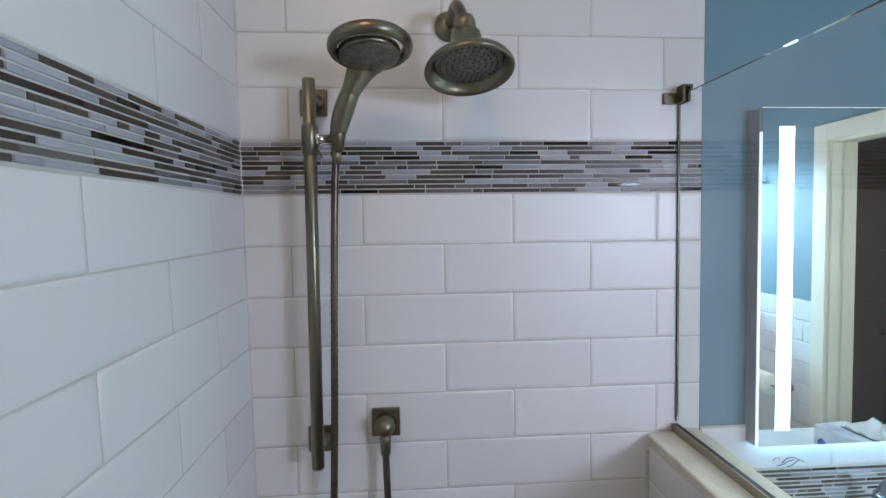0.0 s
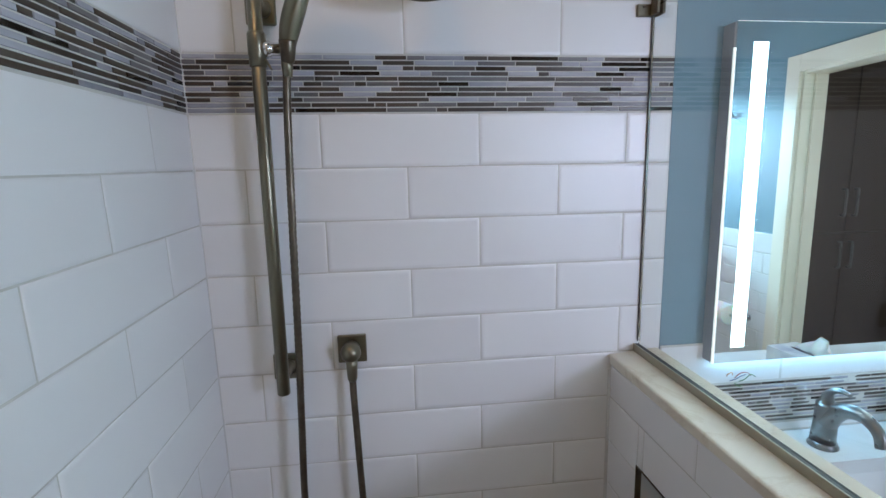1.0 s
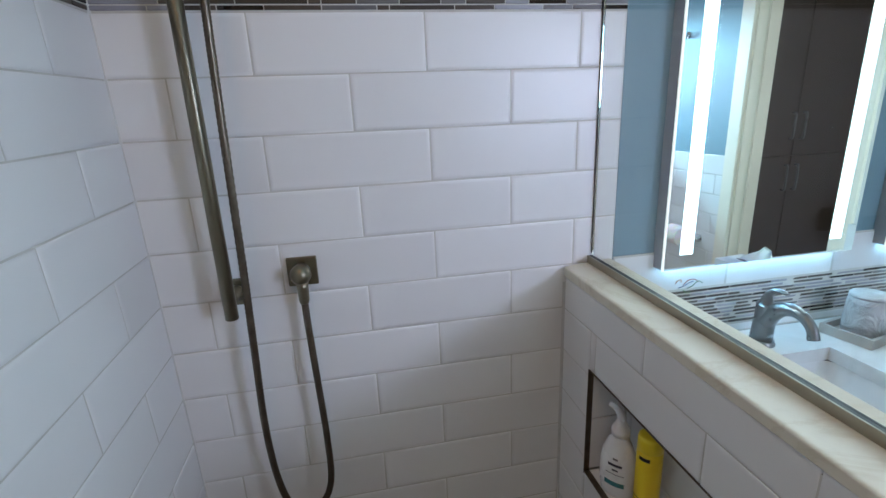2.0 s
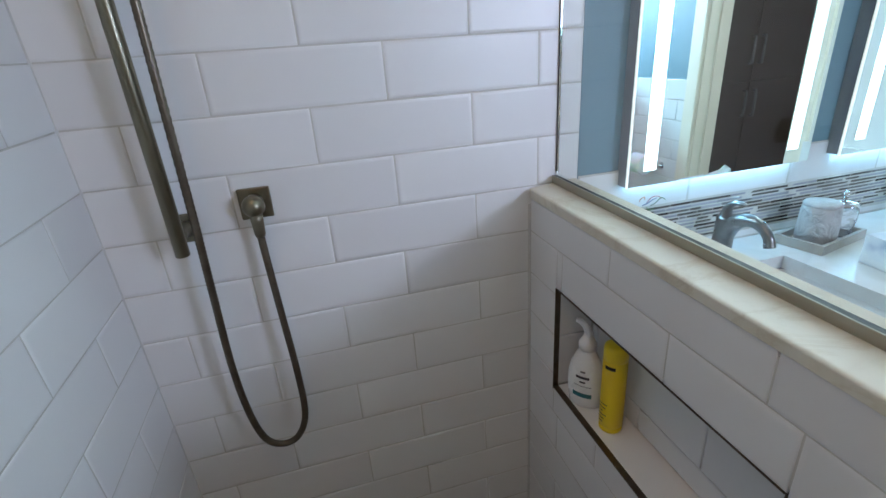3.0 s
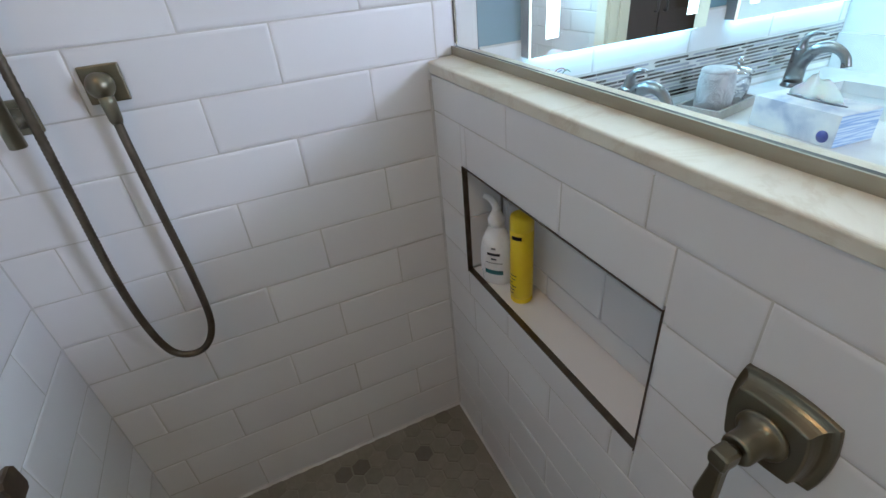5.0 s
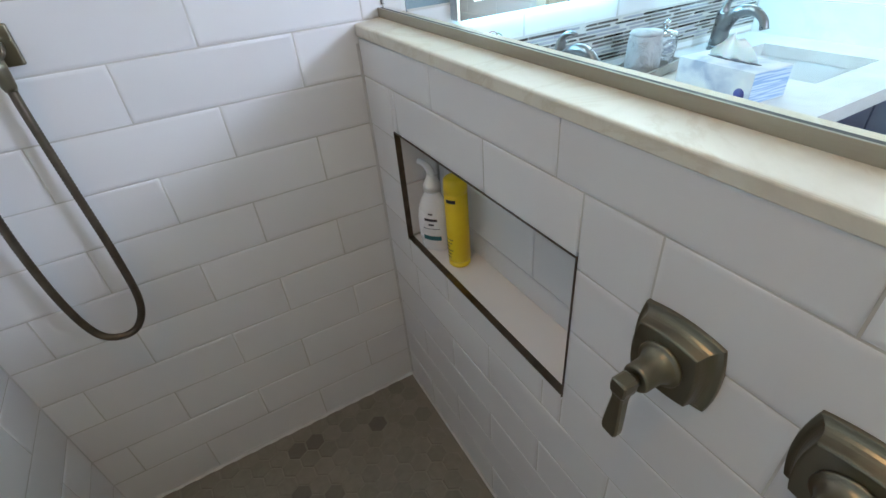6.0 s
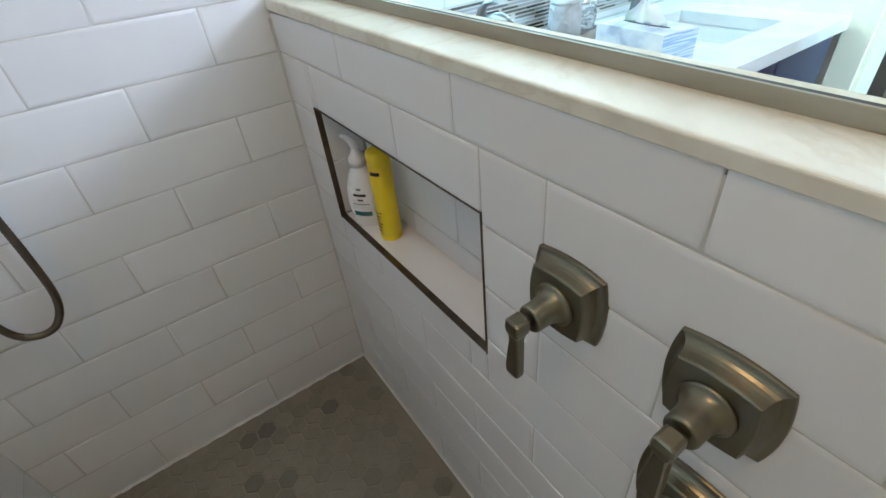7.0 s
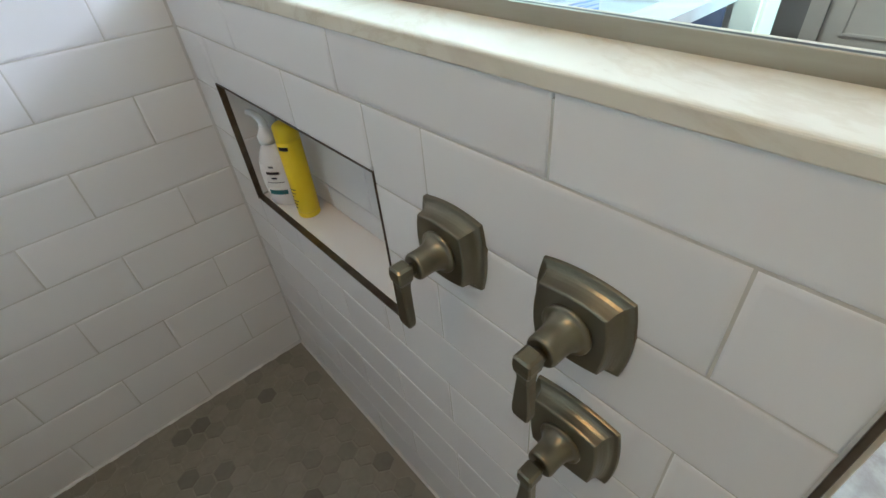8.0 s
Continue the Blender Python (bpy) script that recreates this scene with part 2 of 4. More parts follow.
def lathe(profile, n=32, m=None, sx=1.0, sy=1.0):
    """A turned body round z from (radius, height) pairs, closed where the radius is 0."""
    bm = bmesh.new()
    rings = []
    for r, z in profile:
        if r <= 1e-6:
            rings.append([bm.verts.new((0, 0, z))])
        else:
            rings.append([bm.verts.new((r * sx * math.cos(2 * math.pi * i / n), r * sy * math.sin(2 * math.pi * i / n), z)) for i in range(n)])
    for a, b in zip(rings, rings[1:]):
        for i in range(n):
            j = (i + 1) % n
            if len(a) == 1 and len(b) > 1:
                bm.faces.new((a[0], b[j], b[i]))
            elif len(b) == 1 and len(a) > 1:
                bm.faces.new((a[i], a[j], b[0]))
            elif len(a) > 1:
                bm.faces.new((a[i], a[j], b[j], b[i]))
    for ring in (rings[0], rings[-1]):
        if len(ring) > 1:
            bm.faces.new(ring)
    for f in bm.faces:
        f.smooth = len(f.verts) <= 4
    if m is not None:
        bm.transform(m)
    return bm


def spline(points, steps):
    """Catmull-Rom through the points."""
    p = [Vector(q) for q in points]
    p = [p[0] * 2 - p[1]] + p + [p[-1] * 2 - p[-2]]
    out = []
    for i in range(1, len(p) - 2):
        a, b, c, d = p[i - 1:i + 3]
        for k in range(steps):
            t = k / steps
            out.append(0.5 * (2 * b + (c - a) * t + (2 * a - 5 * b + 4 * c - d) * t * t + (3 * b - a - 3 * c + d) * t ** 3))
    out.append(p[-2])
    return out


def sweep(points, radii, n=12, flat=1.0):
    """A tube along the points; radii one number or one per point; flat, one number or one per point, squeezes it along its second axis."""
    bm = bmesh.new()
    rings = []
    up = None
    for i, q in enumerate(points):
        d = (points[min(i + 1, len(points) - 1)] - points[max(i - 1, 0)]).normalized()
        if up is None:
            up = d.orthogonal().normalized()
            if flat != 1.0:
                up = Vector((1, 0, 0)) - d * d.x
                up.normalize()
        up = (up - d * up.dot(d)).normalized()
        side = d.cross(up)
        r = radii if isinstance(radii, (int, float)) else radii[i]
        f = flat if isinstance(flat, (int, float)) else flat[i]
        rings.append([bm.verts.new(q + (up * math.cos(2 * math.pi * k / n) + side * f * math.sin(2 * math.pi * k / n)) * r) for k in range(n)])
    for a, b in zip(rings, rings[1:]):
        for k in range(n):
            j = (k + 1) % n
            bm.faces.new((a[k], a[j], b[j], b[k])).smooth = True
    bm.faces.new(rings[0])
    bm.faces.new(rings[-1])
    return bm


def toward(origin, direction):
    """A pose whose z axis points along the direction."""
    return Matrix.Translation(origin) @ Vector(direction).to_track_quat("Z", "Y").to_matrix().to_4x4()


# ---- tiles ----
def slab_mesh(w, h, depth, edge, name, mat):
    """A tile with softly worn edges: face at y = 0 looking along -y, centred in x and z."""
    bm = bmesh.new()
    rings = []
    profile = ((0, depth), (0, edge * 0.75), (edge * 0.22, edge * 0.22), (edge, 0.0))
    if edge > 0.002:
        # glazed wall tile with a pillowed rim
        profile = ((0, depth), (0, 0.0021), (0.0006, 0.0012), (0.0022, 0.0005), (edge * 2.2, 0.0))
    for inset, y in profile:
        a, b = w / 2 - inset, h / 2 - inset
        rings.append([bm.verts.new(c) for c in ((-a, y, -b), (a, y, -b), (a, y, b), (-a, y, b))])
    for p, q in zip(rings, rings[1:]):
        for i in range(4):
            j = (i + 1) % 4
            bm.faces.new((p[i], p[j], q[j], q[i])).smooth = True
    bm.faces.new(rings[-1])
    bmesh.ops.recalc_face_normals(bm, faces=bm.faces)
    me = bpy.data.meshes.new(name)
    bm.to_mesh(me)
    bm.free()
    me.materials.append(mat)
    return me


MESHES = {}
rng = random.Random(7)


def lay(name, parent, w, h, mat, m, depth=0.006, edge=0.0022, jitter=0.0):
    key = (name, round(w, 3), round(h, 3), mat.name)
    if key not in MESHES:
        MESHES[key] = slab_mesh(round(w, 3), round(h, 3), depth, edge, name, mat)
    ob = new(name, MESHES[key])
    ob.parent = parent
    if jitter:
        m = m @ pose(0, rng.uniform(-0.0003, 0.0003), 0, rng.uniform(-jitter, jitter), 0, rng.uniform(-jitter, jitter))
    ob.matrix_basis = m
    return ob


GAP = 0.0020


def course(parent, m, u0, u1, z0, z1, joint, pitch=0.305):
    """One row of tiles between u0 and u1 on the wall whose pose is m, with a joint at u = joint and every pitch from there."""
    cuts = [u0]
    k = math.ceil((u0 - joint) / pitch + 1e-6)
    while joint + k * pitch < u1 - 1e-6:
        cuts.append(joint + k * pitch)
        k += 1
    cuts.append(u1)
    for a, b in zip(cuts, cuts[1:]):
        if b - a > 0.012:
            lay("tile", parent, b - a - GAP, z1 - z0 - GAP, TILE, m @ pose((a + b) / 2, 0, (z0 + z1) / 2), edge=0.0029, jitter=0.06)


def mosaic(parent, m, u0, u1, z0, z1, rows, seed):
    """A band of thin random strips of stone and glass."""
    r = random.Random(seed)
    ph = (z1 - z0) / rows
    lengths = (0.022, 0.034, 0.046, 0.06, 0.075, 0.095, 0.118)
    last = None
    for i in range(rows):
        z = z0 + (i + 0.5) * ph
        u = u0 - r.choice((0.0, 0.012, 0.02, 0.03))
        while u < u1 - 0.006:
            w = r.choices(lengths, (1, 2, 3, 4, 5, 4, 3))[0]
            a, b = max(u, u0), min(u + w, u1)
            kinds = [(M_BROWN, 46), (M_DARK, 9), (M_GREY, 15), (M_PEARL, 33)]
            pick = r.choices([k for k, _ in kinds], [c for _, c in kinds])[0]
            if pick is last and pick is not M_PEARL:
                pick = r.choices([k for k, _ in kinds], [c for _, c in kinds])[0]
            last = pick
            if b - a > 0.007:
                lay("mosaic_strip", parent, b - a - 0.0024, ph - 0.0029, pick,
                    m @ pose((a + b) / 2, r.uniform(-0.0006, 0.0004), z, r.uniform(-1.2, 1.2), 0, r.uniform(-0.7, 0.7)), 0.005, 0.0008)
            u += w


BACK = pose(0, 0, 0)
# the side wall leans in a little towards its foot
LEAN = Matrix.Translation((0.0036, 0, 1.55)) @ Euler((radians(1.4), radians(-0.85), 0)).to_matrix().to_4x4() @ Matrix.Translation((0, 0, -1.55))
LEFT = LEAN @ pose(0, 0, 0, 0, 0, 90)
PONY = pose(0.825, 0, 0, 0, 0, -90)
CEIL = 2.42
LINES_LOW = [1.5325 - 0.1015 * k for k in range(15)]
LINES_LOW.append(0.002)
LINES_UP = [1.640, 1.7435, 1.850, 1.954, 2.058, 2.162, 2.266, 2.37, CEIL]
END = -1.124

# ---- large structure ----
bm = box((-0.14, 0.0016, -0.1), (0.9485, 0.14, CEIL))
wall_north = tagged(link("wall_north", bm, GROUT), "white subway-tiled shower wall with grey-brown mosaic band", "wall", kind="structure")
bm = box((0.951, 0.004, -0.1), (2.4, 0.14, CEIL))
tagged(link("wall_north_vanity", bm, BLUE), "grey-blue painted wall behind the vanity", "wall", kind="structure")
bm = box((-0.14, END - 0.02, -0.1), (-0.0016, 0.06, CEIL))
bm.transform(LEAN)
wall_west = tagged(link("wall_west", bm, GROUT), "white subway-tiled shower side wall with mosaic band", "wall", kind="structure")
# out of view; its cream colour warms the bounce light
bm = box((-0.14, -2.1, -0.1), (0.0, END - 0.022, CEIL))
tagged(link("wall_west_room", bm, BOUNCE_CREAM), "unseen bathroom wall, cream for warm bounce light", "wall", kind="structure")

# low wall with a pocket for the niche
NY0, NY1, NZ0, NZ1, ND = -0.128, -0.642, 0.586, 0.838, 0.915
bm = bmesh.new()
for lo, hi in (((0.8266, END, 0.0), (0.932, -0.001, NZ0 - 0.012)),
               ((0.8266, END, NZ1 + 0.008), (0.932, -0.001, 0.987)),
               ((0.8266, NY0 + 0.008, NZ0 - 0.012), (0.932, -0.001, NZ1 + 0.008)),
               ((0.8266, END, NZ0 - 0.012), (0.932, NY1 - 0.008, NZ1 + 0.008)),
               ((ND + 0.006, NY1 - 0.008, NZ0 - 0.012), (0.932, NY0 + 0.008, NZ1 + 0.008))):
    box(lo, hi, bm=bm)
wall_pony = tagged(link("wall_pony", bm, GROUT), "low white-tiled shower wall with a recessed niche", "wall", kind="structure")
# it stands a little out of square
SKEW = Matrix.Translation((0.825, -0.57, 0)) @ pose(0, 0, 0, 0, 0, -0.4) @ Matrix.Translation((-0.825, 0.57, 0))
wall_pony.matrix_world = SKEW

bm = box((0.8215, END - 0.012, 0.9875), (0.937, -0.0005, 1.0195), 0.005, 4)
for v in bm.verts:
    k = (v.co.z - 0.9875) / 0.032
    x = v.co.x
    v.co.x += 0.0055 + 0.0075 * v.co.y
    v.co.z = (1 - k) * (0.998 + 0.007 * v.co.y) + k * (1.0215 + 0.0155 * v.co.y + 0.08 * (x - 0.8215))
tagged(link("wall_cap", bm, STONE), "cream veined marble cap on the low wall", "wall cap", kind="structure")

bm = box((-0.14, END, -0.12), (0.8266, 0.003, -0.0018))
shower_floor = tagged(link("floor_shower", bm, HEX_GROUT), "beige marble hexagon mosaic shower floor", "floor", kind="structure")
bm = box((-0.14, -2.1, -0.12), (2.34, END - 0.002, -0.004))
box((0.9325, END - 0.002, -0.12), (2.34, 0.003, -0.004), bm=bm)
tagged(link("floor", bm, FLOOR_MARBLE), "veined marble bathroom floor", "floor", kind="structure")
bm = box((-0.001, END - 0.13, -0.003), (0.80, END - 0.006, 0.09), 0.006)
tagged(link("shower_curb", bm, STONE), "cream marble shower curb", "curb", kind="structure")
bm = box((-0.14, -2.1, CEIL), (2.4, 0.14, CEIL + 0.1))
tagged(link("ceiling", bm, WHITE), "white painted ceiling", "ceiling", kind="structure")

# south wall with the window opening; out of view, cream for warm bounce
WX0, WX1, WZ0, WZ1 = 1.52, 2.08, 1.30, 1.90
bm = bmesh.new()
for lo, hi in (((-0.14, -2.1, -0.1), (WX0, -1.97, CEIL)), ((WX1, -2.1, -0.1), (2.4, -1.97, CEIL)),
               ((WX0, -2.1, -0.1), (WX1, -1.97, WZ0)), ((WX0, -2.1, WZ1), (WX1, -1.97, CEIL))):
    box(lo, hi, bm=bm)
tagged(link("wall_south", bm, BOUNCE_CREAM), "unseen wall with a window, cream for warm bounce light", "wall", kind="structure")
window = tagged(new("window_1"), "white framed bathroom window", "window", kind="structure")
bm = bmesh.new()
for lo, hi in (((WX0, -2.06, WZ0), (WX0 + 0.05, -2.0, WZ1)), ((WX1 - 0.05, -2.06, WZ0), (WX1, -2.0, WZ1)),
               ((WX0 + 0.05, -2.06, WZ0), (WX1 - 0.05, -2.0, WZ0 + 0.05)), ((WX0 + 0.05, -2.06, WZ1 - 0.05), (WX1 - 0.05, -2.0, WZ1))):
    box(lo, hi, bm=bm)
part("window_frame", bm, WHITE, window)
pane = part("pane", box((WX0 + 0.05, -2.035, WZ0 + 0.05), (WX1 - 0.05, -2.03, WZ1 - 0.05)), GLASS, window)
pane.visible_shadow = False

# east wall with the doorway
EX = 2.2
DY0, DY1, DZ = -0.585, -1.095, 1.835
bm = bmesh.new()
tagged(link("wall_east_end", box((EX, DY0, -0.1), (EX + 0.12, 0.004, CEIL)), WHITE), "white wall at the end of the vanity", "wall", kind="structure")
for lo, hi in (((EX, -2.1, -0.1), (EX + 0.12, DY1, CEIL)), ((EX, DY1, DZ), (EX + 0.12, DY0, CEIL))):
    box(lo, hi, bm=bm)
wall_east = tagged(link("wall_east", bm, BLUE), "grey-blue wall with white tile wainscot and doorway", "wall", kind="structure")
door = tagged(new("door_1"), "white painted door casing of an open doorway", "doorway", kind="structure")
for nm, lo, hi in (("casing", (EX - 0.016, DY0 - 0.004, 0.0), (EX - 0.0005, DY0 + 0.066, DZ + 0.07)),
                   ("casing", (EX - 0.016, DY1 - 0.066, 0.0), (EX - 0.0005, DY1 + 0.004, DZ + 0.07)),
                   ("casing", (EX - 0.0158, DY1 + 0.0045, DZ - 0.004), (EX - 0.0005, DY0 - 0.0045, DZ + 0.07)),
                   ("jamb", (EX + 0.0005, DY0 - 0.014, 0.0), (EX + 0.1195, DY0 - 0.0005, DZ - 0.0005)),
                   ("jamb", (EX + 0.0005, DY1 + 0.0005, 0.0), (EX + 0.1195, DY1 + 0.014, DZ - 0.0005)),
                   ("jamb", (EX + 0.0005, DY1 + 0.0145, DZ - 0.014), (EX + 0.1195, DY0 - 0.0145, DZ - 0.0005)),
                   ("stop", (EX + 0.05, DY1 + 0.0145, 0.0), (EX + 0.065, DY1 + 0.026, DZ - 0.015))):
    part(nm, box(lo, hi, 0.002), DOOR_CREAM, door)

# hall beyond the doorway
bm = box((2.325, -2.9, -0.12), (4.3, 0.14, -0.004))
tagged(link("floor_hall", bm, HALL_FLOOR), "dark wooden hall floor", "floor", kind="structure")
HX, HY0, HY1, HZ = 4.12, -0.345, -1.155, 2.03
bm = bmesh.new()
box((HX, HY0, -0.1), (HX + 0.1, 0.14, CEIL), bm=bm)
box((HX, -2.9, -0.1), (HX + 0.1, HY1, CEIL), bm=bm)
box((HX, HY1, HZ), (HX + 0.1, HY0, CEIL), bm=bm)
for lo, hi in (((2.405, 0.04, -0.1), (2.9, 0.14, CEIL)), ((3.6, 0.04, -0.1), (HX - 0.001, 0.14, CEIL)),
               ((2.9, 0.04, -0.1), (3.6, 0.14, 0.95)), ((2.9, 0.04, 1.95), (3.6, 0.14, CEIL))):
    box(lo, hi, bm=bm)
box((2.3205, -3.0, -0.1), (HX + 0.1, -2.905, CEIL), bm=bm)
box((2.3205, -2.9, -0.1), (2.40, -2.105, CEIL), bm=bm)
tagged(link("wall_hall", bm, GREY_PAINT), "grey hall walls", "wall", kind="structure")
bm = box((2.3205, -3.0, CEIL + 0.101), (HX + 0.1, 0.14, CEIL + 0.15))
box((2.405, -3.0, CEIL + 0.001), (HX + 0.1, 0.14, CEIL + 0.1), bm=bm)
tagged(link("ceiling_hall", bm, WHITE), "white hall ceiling", "ceiling", kind="structure")

hall_door = tagged(new("door_2"), "closed white panelled door in the hall", "door", kind="structure")
bm = box((HX + 0.02, HY1 + 0.003, 0.006), (HX + 0.055, HY0 - 0.003, HZ - 0.003))
for z0, z1 in ((0.24, 0.88), (1.04, HZ - 0.13)):
    for y0, y1 in ((HY1 + 0.115, (HY0 + HY1) / 2 - 0.055), ((HY0 + HY1) / 2 + 0.055, HY0 - 0.115)):
        for lo, hi in (((HX + 0.008, y0 - 0.02, z0 - 0.02), (HX + 0.0195, y0, z1 + 0.02)), ((HX + 0.008, y1, z0 - 0.02), (HX + 0.0195, y1 + 0.02, z1 + 0.02)),
                       ((HX + 0.008, y0, z0 - 0.02), (HX + 0.0195, y1, z0)), ((HX + 0.008, y0, z1), (HX + 0.0195, y1, z1 + 0.02))):
            box(lo, hi, 0.003, bm=bm)
part("door_leaf", bm, WHITE, hall_door)
for lo, hi in (((HX - 0.018, HY0 - 0.004, 0.0), (HX - 0.0005, HY0 + 0.088, HZ + 0.09)), ((HX - 0.018, HY1 - 0.088, 0.0), (HX - 0.0005, HY1 + 0.004, HZ + 0.09)),
               ((HX - 0.0178, HY1 + 0.0045, HZ - 0.004), (HX - 0.0005, HY0 - 0.0045, HZ + 0.09))):
    part("casing", box(lo, hi, 0.003), WHITE, hall_door)
# added and unseen; holds the lamp that brightens the hall
unseen_window = tagged(new("unseen_window_2"), "white framed window added out of view to light the hall", "window", kind="structure")
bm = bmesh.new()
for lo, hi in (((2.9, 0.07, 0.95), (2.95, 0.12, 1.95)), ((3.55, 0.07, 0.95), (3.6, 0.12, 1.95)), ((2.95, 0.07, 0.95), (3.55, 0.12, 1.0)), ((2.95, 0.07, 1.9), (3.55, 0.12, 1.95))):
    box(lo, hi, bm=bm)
part("window_frame", bm, WHITE, unseen_window)
part("pane", box((2.95, 0.09, 1.0), (3.55, 0.095, 1.9)), GLASS, unseen_window).visible_shadow = False

# ---- glass screen ----
screen = thing("glass_screen", (0.8945, 0, 1.0195), "clear frameless shower glass panel in a brushed metal channel", "shower screen")
def local(bm, ob, fall=0.0):
    for v in bm.verts:
        if fall:
            v.co.z += 0.0062 + fall * v.co.y
    bm.transform(ob.matrix_world.inverted())
    return bm
FALL = 0.0180
gp = part("glass_panel", local(box((0.8905, END, 1.0240), (0.8985, -0.0045, 1.7248), 0.0008, 1), screen, FALL), GLASS, screen, "clear glass pane with polished edges")
gp.visible_shadow = False
# added strip: darkens the glass edge at the wall and hides its glare
bm = box((0.8898, -0.0042, 1.041), (0.8994, -0.0006, 1.708))
part("glass_edge_strip", local(bm, screen, FALL), RUBBER, screen, "thin dark strip added over the glass pane's wall edge")
bm = bmesh.new()
box((0.8805, END, 1.0195), (0.8835, -0.0025, 1.0365), 0.0004, 1, bm)
box((0.9015, END, 1.0195), (0.9035, -0.0025, 1.0290), 0.0004, 1, bm)
box((0.8836, END, 1.0195), (0.9014, -0.0025, 1.0235), bm=bm)
part("channel", local(bm, screen, FALL), CHAMPAGNE, screen, "brushed metal sill channel")
for a, b, c in ((0.8837, 0.8903, 1.0358), (0.8987, 0.9014, 1.0330)):
    part("gasket", local(box((a, END, 1.0237), (b, -0.003, c)), screen, FALL), RUBBER, screen, "dark glazing gasket")
clip = part("clip", local(box((0.8575, -0.007, 1.712), (0.9045, -0.0002, 1.735), 0.0015), screen), NICKEL, screen, "small brushed metal glass clip")
bm = box((0.8835, -0.030, 1.712), (0.8898, -0.0072, 1.7455), 0.001)
box((0.8992, -0.030, 1.712), (0.9055, -0.0072, 1.7455), 0.001, bm=bm)
box((0.8835, -0.030, 1.7415), (0.9055, -0.0072, 1.7465), 0.001, bm=bm)
part("clamp", local(bm, screen), DARK_NICKEL, clip)
part("screw", lathe([(0, 0), (0.0028, 0), (0.0028, 0.0014), (0.002, 0.002), (0, 0.002)], 12, Matrix.Translation((-0.0245, -0.007, 0.7102)) @ pose(0, 0, 0, 90, 0, 0)), DARK_NICKEL, clip)

# ---- slide bar with hand shower ----
BX, BY = 0.1515, -0.066
bar = thing("slide_bar", (BX, 0, 1.0), "brushed nickel shower slide bar on the tiled wall", "shower bar")
part("bar", lathe([(0, 0.012), (0.0105, 0.012), (0.0117, 0.0135), (0.0117, 0.738), (0.0105, 0.7395), (0, 0.7395)], 28, Matrix.Translation((0, BY, 0))), NICKEL, bar)


def rounded_plate(w, h, y0, y1, bevel=0.003):
    return box((-w / 2, y0, -h / 2), (w / 2, y1, h / 2), bevel, 2)


for z in (0.712, 0.0425):
    bm = rounded_plate(0.053, 0.053, -0.0085, -0.0003)
    bm.transform(Matrix.Translation((-0.004, 0, z)))
    br = part("bracket", bm, NICKEL, bar, "square wall bracket")
    bm = lathe([(0.0155, 0), (0.0155, 0.005), (0.0105, 0.012), (0.0095, 0.03), (0.0095, 0.058)], 24, Matrix.Translation((0, -0.0085, z)) @ pose(0, 0, 0, 90, 0, 0))
    part("post", bm, NICKEL, br)
slider = part("slider", lathe([(0.0118, 0.600), (0.0142, 0.601), (0.0142, 0.617), (0.0152, 0.619), (0.0152, 0.652), (0.0140, 0.656), (0.0118, 0.657)], 28, Matrix.Translation((0, BY, 0))), NICKEL, bar, "sliding holder sleeve")
bm = lathe([(0.0, 0), (0.012, 0), (0.013, 0.002), (0.013, 0.010), (0.0105, 0.012), (0.0105, 0.032), (0, 0.032)], 24, Matrix.Translation((0.0125, BY - 0.004, 0.629)) @ pose(0, 0, 0, 0, 90, 0))
part("knob", bm, CHROME, slider, "shiny clamp knob")
bm = sweep(spline([(0.012, BY - 0.002, 0.612), (0.019, BY - 0.010, 0.603), (0.024, BY - 0.012, 0.594)], 6), [0.003, 0.003, 0.0028, 0.0028, 0.0025, 0.0025, 0.0022, 0.0022, 0.002, 0.002, 0.0018, 0.0016, 0.0014], 8)
part("lever", bm, NICKEL, slider)
bm = lathe([(0.0, -0.002), (0.0098, -0.002), (0.0112, 0.002), (0.0145, 0.032), (0.0135, 0.034), (0.0, 0.034)], 24, toward((0.0515, BY - 0.014, 0.607), (0.10, -0.28, 1)))
part("cradle", bm, DARK_NICKEL, slider)

hand = thing("hand_shower", (0.203, -0.080, 1.617), "brushed nickel hand shower with ring-shaped head, in its holder", "hand shower")
HC = Vector((0.070, -0.082, 0.140))
HN = Vector((0.05, -0.13, -0.99)).normalized()
pts = spline([(0, 0, 0.012), (0.009, -0.006, 0.045), (0.024, -0.014, 0.082), (0.036, -0.020, 0.104)], 8)
rad = [0.0130 + 0.0050 * math.sin(math.pi * min(1, i / 24)) for i in range(len(pts))]
part("handle", sweep(pts, rad, 20), NICKEL, hand, "curved grip")
part("nut", lathe([(0, -0.012), (0.0088, -0.012), (0.0096, -0.004), (0.0105, 0.004), (0.0118, 0.013), (0, 0.013)], 20), NICKEL, hand)
HM = toward(HC, HN)
# ring
bm = bmesh.new()
n, k = 56, 16
rings = []
for i in range(n):
    a = 2 * math.pi * i / n
    rings.append([bm.verts.new((math.cos(a) * (0.0615 + 0.0085 * math.cos(2 * math.pi * j / k)), math.sin(a) * (0.0615 + 0.0085 * math.cos(2 * math.pi * j / k)), 0.011 * math.sin(2 * math.pi * j / k) - 0.004)) for j in range(k)])
for i in range(n):
    for j in range(k):
        a, b = rings[i], rings[(i + 1) % n]
        bm.faces.new((a[j], b[j], b[(j + 1) % k], a[(j + 1) % k])).smooth = True
bm.transform(HM)
part("ring", bm, NICKEL, hand, "wide ring round the spray head")
